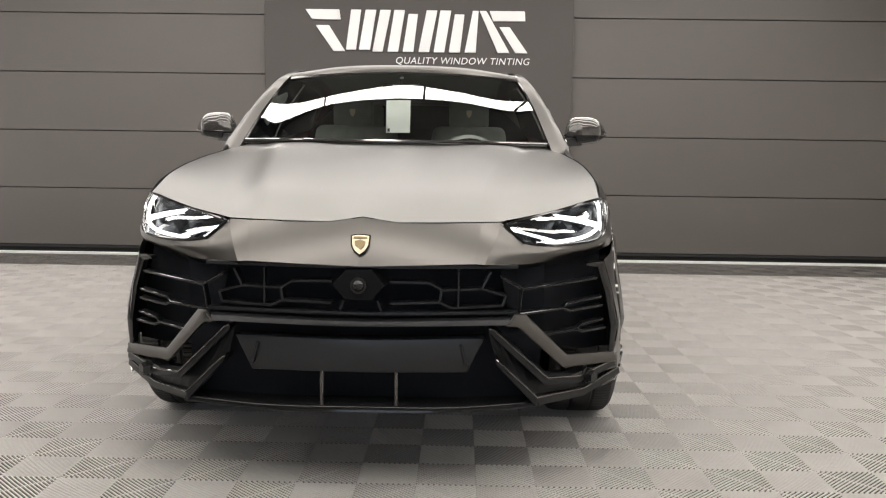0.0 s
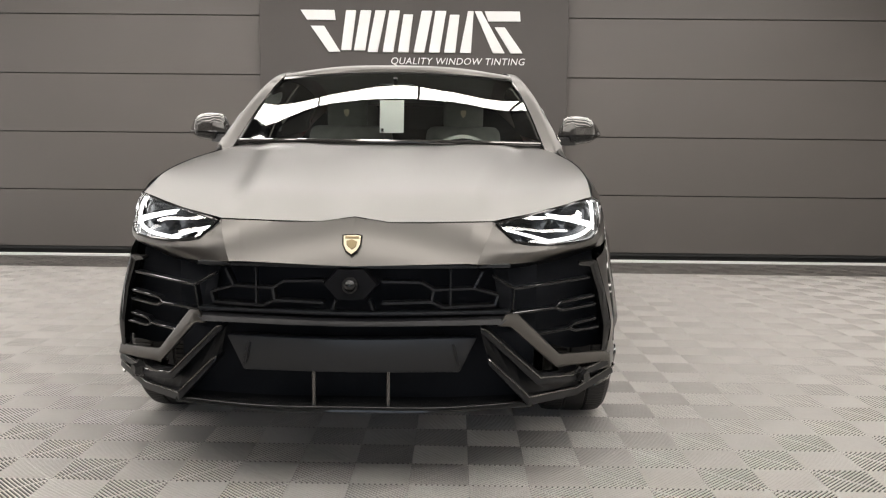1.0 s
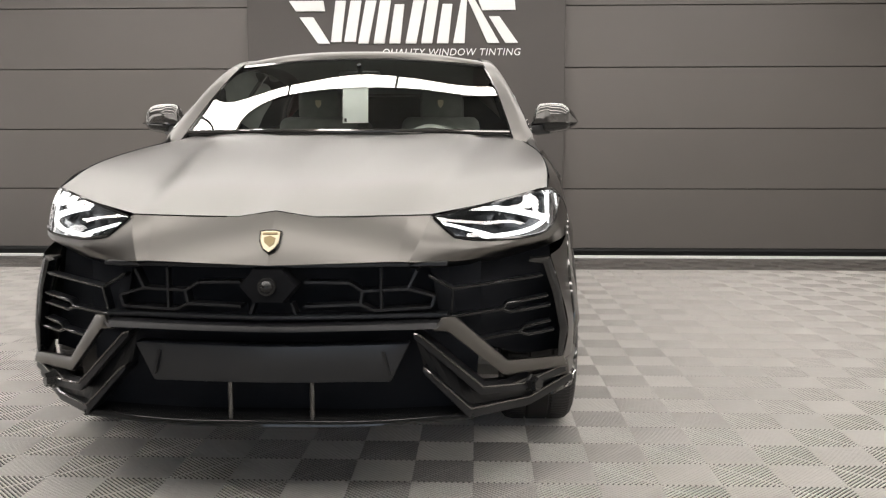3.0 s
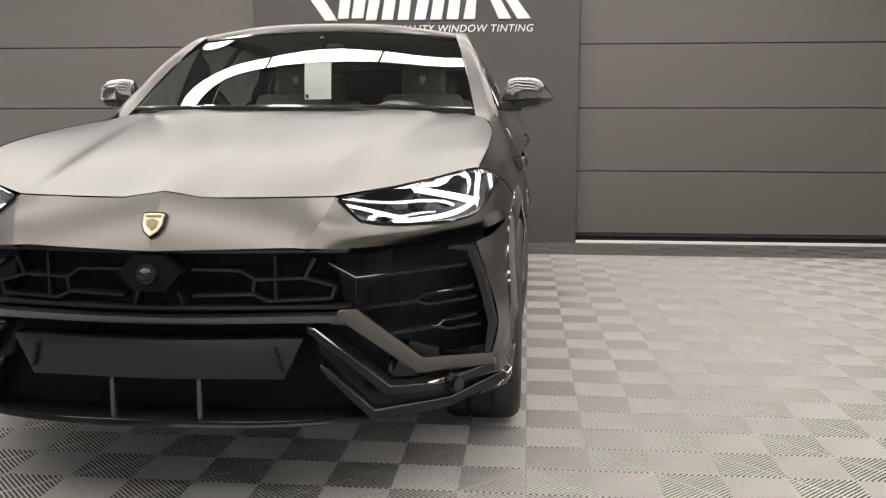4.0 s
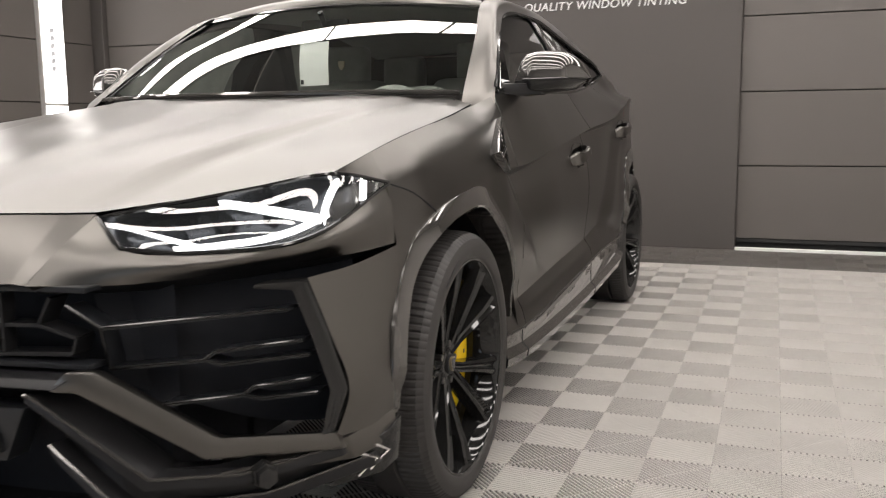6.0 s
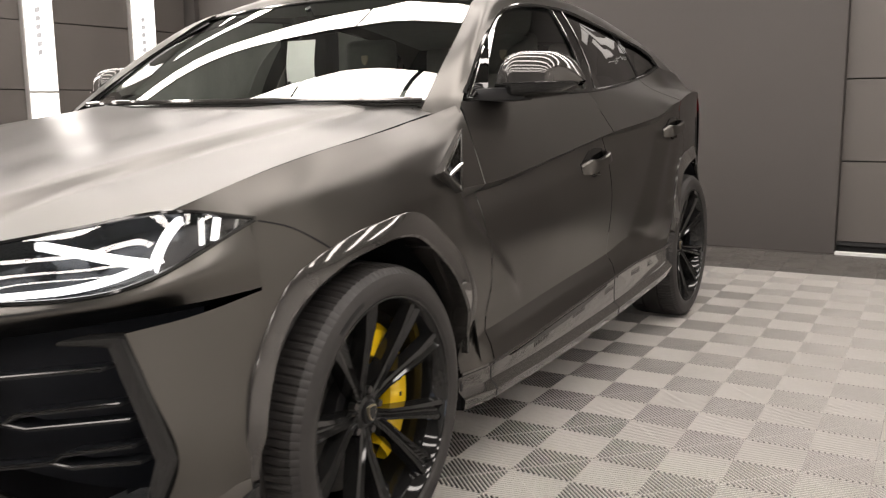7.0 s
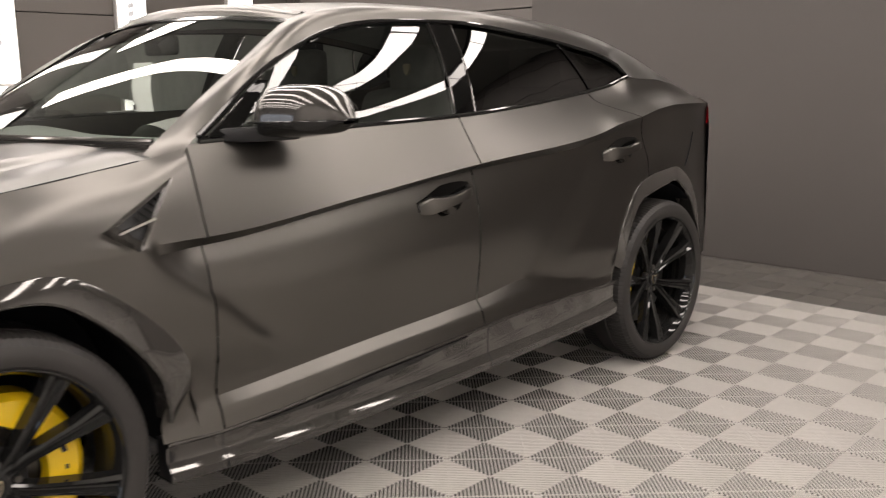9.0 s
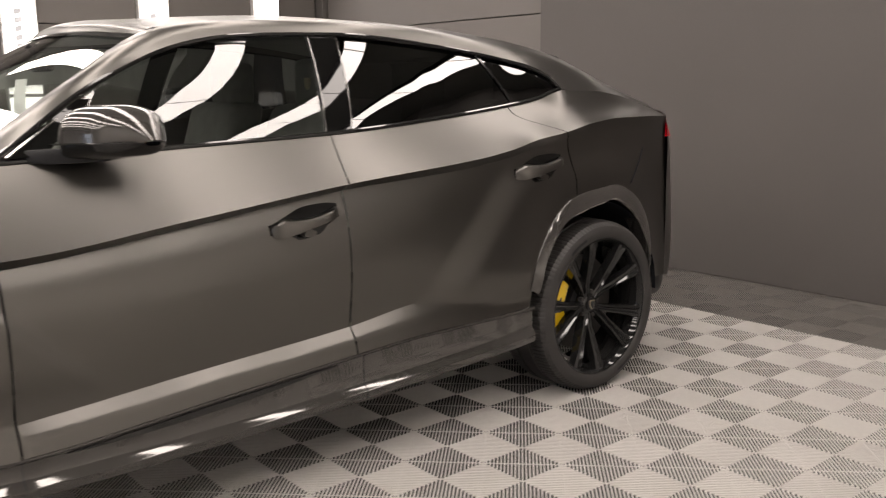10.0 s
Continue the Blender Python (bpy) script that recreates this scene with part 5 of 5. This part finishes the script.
# ---- wheels ----
def wheel(name, x, y, s, caliper_at):
    """One wheel: tyre, barrel, spokes, cap, disc, caliper. s: side of the car."""
    w = empty(name)
    w.parent = car
    w.matrix_local = pose(x, y, HUB_Z, 0, 0, 0 if s > 0 else 180)
    prof = [(-0.13, 0.300), (-0.142, 0.325), (-0.140, 0.358), (-0.120, 0.380), (-0.095, 0.386), (-0.05, 0.387), (-0.046, 0.380), (-0.040, 0.380), (-0.036, 0.387), (0.036, 0.387), (0.040, 0.380), (0.046, 0.380), (0.05, 0.387), (0.095, 0.385), (0.116, 0.379), (0.132, 0.364), (0.140, 0.345), (0.141, 0.328), (0.136, 0.314), (0.128, 0.306), (0.122, 0.300)]
    cut = {2: 0.001, 3: 0.003, 4: 0.004, 5: 0.004, 12: 0.004, 13: 0.004, 14: 0.003, 15: 0.001}
    tyre = part("tyre", lathe(prof, 480, None, lambda k, i: cut.get(i, 0) if k % 4 == 0 else 0), M_RUBBER, w, "black low-profile tyre", True, 24)
    for a0, n in ((118, 7), (298, 7)):
        for k in range(n):
            a = radians(a0 - (k - n / 2) * 2.6)
            b = box(0.1385, 0.1412, -0.006, 0.006, -0.008, 0.008, 0.0)
            bmesh.ops.transform(b, matrix=Matrix.Rotation(a, 4, "X") @ pose(0, 0.336, 0, 0, 0, 0), verts=b.verts)
            part("side_mark", b, M_SATINBLACK, tyre)
    prof = [(-0.12, 0.302), (-0.115, 0.285), (-0.04, 0.268), (0.06, 0.276), (0.100, 0.288), (0.122, 0.297), (0.130, 0.304), (0.126, 0.309)]
    part("rim_barrel", lathe(prof, 96), M_RIM, w, "gloss black rim", True, 40)
    part("rim_lip", lathe([(0.1225, 0.300), (0.131, 0.3025), (0.1315, 0.307), (0.125, 0.311)], 96), M_RIM, w, "", True, 50)
    sp = None
    for k in range(5):
        for side in (-1, 1):
            bm = bmesh.new()
            rows = []
            for r, off, hw, xx, dp in ((0.040, 0.10, 0.018, 0.060, 0.040), (0.10, 0.17, 0.0185, 0.072, 0.042), (0.17, 0.235, 0.021, 0.090, 0.042), (0.23, 0.26, 0.026, 0.106, 0.036), (0.296, 0.27, 0.036, 0.119, 0.026)):
                a = side * off
                c = np.array((xx, r * math.cos(a), r * math.sin(a)))
                t = np.array((0, -math.sin(a), math.cos(a)))
                rows.append([c - t * hw - (dp, 0, 0), c - t * hw * 0.82, c - t * hw * 0.45 + (0.004, 0, 0), c - t * hw * 0.1 - (0.006, 0, 0), c + t * hw * 0.1 - (0.006, 0, 0), c + t * hw * 0.45 + (0.004, 0, 0), c + t * hw * 0.82, c + t * hw - (dp, 0, 0)])
            if sp is None or side == 1 and k == 0:
                ob = part("spoke", grid_mesh(rows, bm), M_RIM, w, "gloss black spoke", True, 30)
                sp = sp or {}
                sp[side] = ob.data
            else:
                bm.free()
                ob = new("spoke", sp[side])
                ob.parent = w
            ob.rotation_euler = (radians(72 * k + 42), 0, 0)
    part("hub", lathe([(0.02, 0.068), (0.046, 0.062), (0.060, 0.048), (0.067, 0.032), (0.067, 0.0)], 40), M_RIM, w, "", True, 30)
    part("cap_ring", lathe([(0.064, 0.031), (0.074, 0.029), (0.075, 0.026), (0.073, 0.024), (0.073, 0.0)], 32), M_SATINBLACK, w, "", True, 40)
    e = shield(0.016, 0.021, 0.003)
    bmesh.ops.transform(e, matrix=pose(0.077, 0, 0, 0, 0, 90), verts=e.verts)
    part("cap_badge", e, M_GOLD, w, "gold-edged black shield on the cap")
    e = shield(0.0125, 0.0175, 0.003)
    bmesh.ops.transform(e, matrix=pose(0.0785, 0, 0, 0, 0, 90), verts=e.verts)
    part("cap_field", e, M_GLOSS, w)
    for k in range(5):
        a = radians(72 * k + 6)
        nut = bmesh.new()
        bmesh.ops.create_cone(nut, cap_ends=True, segments=6, radius1=0.011, radius2=0.010, depth=0.02, matrix=pose(0.056, 0.058 * math.cos(a), 0.058 * math.sin(a), 0, 90, 0))
        part("wheel_bolt", nut, M_DISC, w)
    part("brake_disc", lathe([(-0.02, 0.09), (0.0, 0.10), (0.0, 0.215), (-0.03, 0.215), (-0.03, 0.09)], 72), M_DISC, w, "grey brake disc", True, 30)
    part("disc_bell", lathe([(0.0, 0.105), (0.03, 0.095), (0.035, 0.0)], 40), M_SATINBLACK, w, "", True, 30)
    a0, a1, r0, r1 = caliper_at
    g = []
    for k in range(25):
        a = radians(a0 + (a1 - a0) * k / 24)
        e = min(1.0, 0.55 + 3.2 * min(k, 24 - k) / 24)
        ri, ro = r0 + (1 - e) * 0.02, r1 - (1 - e) * 0.03
        ring = [(-0.04, ro), (0.028, ro), (0.046, ro - 0.018), (0.048, (ri + ro) / 2), (0.042, ri + 0.008), (0.010, ri)]
        g.append([(xx, r * math.cos(a) , r * math.sin(a)) for xx, r in ring])
    cal = part("caliper", grid_mesh(g), M_YELLOW, w, "bright yellow brake caliper", True, 40)
    am = radians((a0 + a1) / 2)
    for da, wd in ((-16, 0.012), (0, 0.02), (16, 0.012)):
        a = am + radians(da)
        rm = (r0 + r1) / 2
        b = box(0.0465, 0.0495, -wd / 3, wd / 3, -wd * 0.5, wd * 0.5)
        bmesh.ops.transform(b, matrix=Matrix.Rotation(a, 4, "X") @ pose(0, rm, 0), verts=b.verts)
        part("caliper_mark", b, M_SATINBLACK, cal)
    return w


wheel("front_wheel", 0.845, HUB_F, 1, (-55, 82, 0.135, 0.235))
wheel("front_wheel", -0.845, HUB_F, -1, (235, 98, 0.135, 0.235))
wheel("rear_wheel", 0.855, HUB_R, 1, (140, 220, 0.140, 0.225))
wheel("rear_wheel", -0.855, HUB_R, -1, (40, -40, 0.140, 0.225))

# ---- cabin ----
part("cabin_floor", box(-0.78, 0.78, 1.50, 3.60, 0.42, 0.50), M_LEATHER, car)
part("dashboard", loft([[(-0.72, 1.60, 1.150), (0, 1.44, 1.150), (0.72, 1.60, 1.150)], [(-0.70, 1.85, 1.165), (0, 1.75, 1.160), (0.70, 1.85, 1.165)], [(-0.70, 2.00, 1.10), (0, 1.95, 1.08), (0.70, 2.00, 1.10)], [(-0.70, 2.02, 0.7), (0, 1.97, 0.7), (0.70, 2.02, 0.7)]], 20, 5), M_DASHTOP, car, "", True)
part("instrument_hood", loft([[(0.20, 1.78, 1.158), (0.37, 1.76, 1.205), (0.54, 1.80, 1.160)], [(0.19, 1.92, 1.150), (0.37, 1.92, 1.222), (0.55, 1.94, 1.150)], [(0.20, 1.98, 1.10), (0.37, 1.98, 1.14), (0.54, 1.98, 1.10)]], 16, 5), M_DASH, car, "", True)
sw = empty("steering_wheel")
sw.parent = car
sw.matrix_local = pose(0.37, 2.16, 1.06, 65, 0, 0)
ring = [(0.185 * math.cos(k * math.tau / 40), 0.175 * math.sin(k * math.tau / 40), 0) for k in range(41)]
part("wheel_rim", tube(ring, 0.016), M_LEATHER, sw, "", True)
part("wheel_pad", box(-0.075, 0.075, -0.06, 0.05, -0.03, 0.015, 0.02, 2), M_LEATHER, sw)
for a in (0, 180, 270):
    b = box(0.05, 0.18, -0.018, 0.018, -0.012, 0.008, 0.004)
    bmesh.ops.rotate(b, verts=b.verts, cent=(0, 0, 0), matrix=Matrix.Rotation(radians(a), 3, "Z"))
    part("wheel_spoke", b, M_SATINBLACK, sw)


def seat(x, y):
    st = empty("seat")
    st.parent = car
    st.matrix_local = pose(x, y, 0.5)
    part("cushion", box(-0.26, 0.26, -0.28, 0.26, 0.05, 0.24, 0.06, 3), M_LEATHER, st, "", True, 60)
    b = box(-0.26, 0.26, -0.07, 0.09, 0.0, 0.60, 0.06, 3)
    for v in b.verts:
        v.co.x *= 1 - 0.25 * max(0, v.co.z - 0.25)
        v.co.y += 0.30 * v.co.z
    bmesh.ops.translate(b, verts=b.verts, vec=(0, 0.22, 0.20))
    part("backrest", b, M_LEATHER, st, "", True, 60)
    b = box(-0.13, 0.13, -0.05, 0.06, 0, 0.20, 0.04, 3)
    bmesh.ops.translate(b, verts=b.verts, vec=(0, 0.43, 0.78))
    part("headrest", b, M_LEATHER, st, "", True, 60)
    if y < 3:
        e = shield(0.018, 0.024, 0.004)
        bmesh.ops.translate(e, verts=e.verts, vec=(0, 0.375, 0.88))
        part("seat_badge", e, M_GOLD, st, "small gold shield")


for x in (0.38, -0.38):
    seat(x, 2.55)
    seat(x, 3.35)
# Added dark sheet closing the cabin's rear, blocks the tail lamps' red glow
part("bulkhead", loft([[(-0.93, 3.96, 0.9), (0.93, 3.96, 0.9)], [(-0.865, 3.95, 1.2), (0.865, 3.95, 1.2)], [(-0.785, 3.93, 1.315), (0.785, 3.93, 1.315)], [(-0.60, 3.82, 1.475), (0.60, 3.82, 1.475)]], 4, 4), M_VOID, car)
part("headliner", loft([[(-0.60, 2.22, 1.545), (0, 2.16, 1.57), (0.60, 2.22, 1.545)], [(-0.58, 3.0, 1.58), (0, 3.0, 1.61), (0.58, 3.0, 1.58)], [(-0.58, 3.85, 1.47), (0, 3.85, 1.50), (0.58, 3.85, 1.47)]], 10, 6), M_DASH, car, "", True)
part("inner_mirror", box(-0.11, 0.11, 2.02, 2.05, 1.435, 1.505, 0.02, 2), M_GLOSS, car, "", True)
part("mirror_arm", tube([(0, 2.03, 1.48), (0, 1.99, 1.53)], 0.012), M_SATINBLACK, car)
sheet = part("paper", loft([[(-0.082, 1.955, 1.232), (0.048, 1.960, 1.234)], [(-0.080, 1.948, 1.32), (0.050, 1.953, 1.322)], [(-0.080, 1.962, 1.408), (0.050, 1.967, 1.410)]], 6, 5), M_PAPER, car, "white sheet of paper hanging behind the glass")
part("paper_mark", box(-0.072, -0.060, 1.943, 1.946, 1.238, 1.256), M_SATINBLACK, car)

# ---- ribbed plastic floor tiles ----
SQ = 0.205
GX, GY = 1.213, 0.230
GROUND = -0.0044
tagged(mesh_ob("floor", box(WALL_L - 0.1, WALL_R + 0.1, WALL_S - 0.1, 6.65, -0.12, GROUND), M_SUB), "dark base under the ribbed floor tiles", "floor", kind="structure")


def ribbed_square(bm, cx, cy, flip, s=SQ):
    """Diagonal ribs across one square, cut at its edges, with a tie along the other diagonal."""
    n = 11
    pitch = s * math.sqrt(2) / (2 * n)
    h = s / 2 - 0.0003

    def bar(c, top_half, foot_half, top, turn):
        # a bar along one diagonal at offset c on the other, narrower at the top
        rings = []
        for half, z in ((top_half, top), (foot_half, GROUND)):
            pts = []
            for b in (c - half, c + half):
                r = max(reach - abs(b), 0.001)
                pts += [(-r, b), (r, b)] if b < c else [(r, b), (-r, b)]
            ring = []
            for a, b in pts:
                x, y = (a - b) / math.sqrt(2), (a + b) / math.sqrt(2)
                if turn:
                    x, y = -y, x
                ring.append(bm.verts.new((cx + x, cy + y, z)))
            rings.append(ring)
        up, dn = rings
        bm.faces.new(up)
        for i in range(4):
            j = (i + 1) % 4
            bm.faces.new((dn[i], dn[j], up[j], up[i]))

    reach = h * math.sqrt(2)
    for k in range(2 * n + 1):
        c = (k - n) * pitch
        if abs(c) + pitch * 0.2 < reach - 0.001:
            bar(c, pitch * 0.15, pitch * 0.155, 0.0, flip)
    bar(0.0, 0.0011, 0.0013, -0.0020, not flip)


def tile_mesh():
    bm = bmesh.new()
    for i in (0, 1):
        for j in (0, 1):
            ribbed_square(bm, (i - 0.5) * SQ, (j - 0.5) * SQ, (i + j) % 2 == 0)
    me = bpy.data.meshes.new("floor_tile")
    bm.to_mesh(me)
    bm.free()
    return me


pale = tile_mesh()
pale.materials.append(M_TILE)
dark = pale.copy()
dark.materials.clear()
dark.materials.append(M_TILE_DARK)
floor_ob = bpy.data.objects["floor"]
near, far_pale, far_dark = [], [], []
TS = 2 * SQ
for i in range(-20, 16):
    for j in range(-20, 18):
        cx, cy = GX + (i + 0.5) * TS, GY - 4 * SQ + (j + 0.5) * TS
        if not (WALL_L + TS / 2 + 0.02 < cx < WALL_R - TS / 2 and WALL_S + 0.2 < cy < 6.60):
            continue
        inside = -2.4 < cx < 4.4 and -1.2 < cy < 5.5
        (near if inside else far_dark if cy > 5.5 else far_pale).append((cx, cy))
near.sort(key=lambda p: (p[0] - 1.4) ** 2 + (p[1] - 1.6) ** 2)
far_pale += near[300:]
for cx, cy in near[:300]:
    t = new("tile", pale)
    t.parent = floor_ob
    t.location = (cx, cy, 0)


def joined_tiles(name, places, me, label):
    base = np.array([v.co[:] for v in me.vertices])
    faces = [list(p.vertices) for p in me.polygons]
    pts = np.concatenate([base + np.array((x, y, 0)) for x, y in places])
    fcs = [[i + k * len(base) for i in f] for k in range(len(places)) for f in faces]
    out = bpy.data.meshes.new(name)
    out.from_pydata(pts.tolist(), [], fcs)
    out.materials.append(me.materials[0])
    ob = new(name, out)
    ob.parent = floor_ob
    tagged(ob, label, kind="stuff")


joined_tiles("tile_field", far_pale, pale, "pale grey ribbed plastic floor tiles")
joined_tiles("dark_tile_border", far_dark, dark, "dark grey ribbed plastic border tiles along the doors")
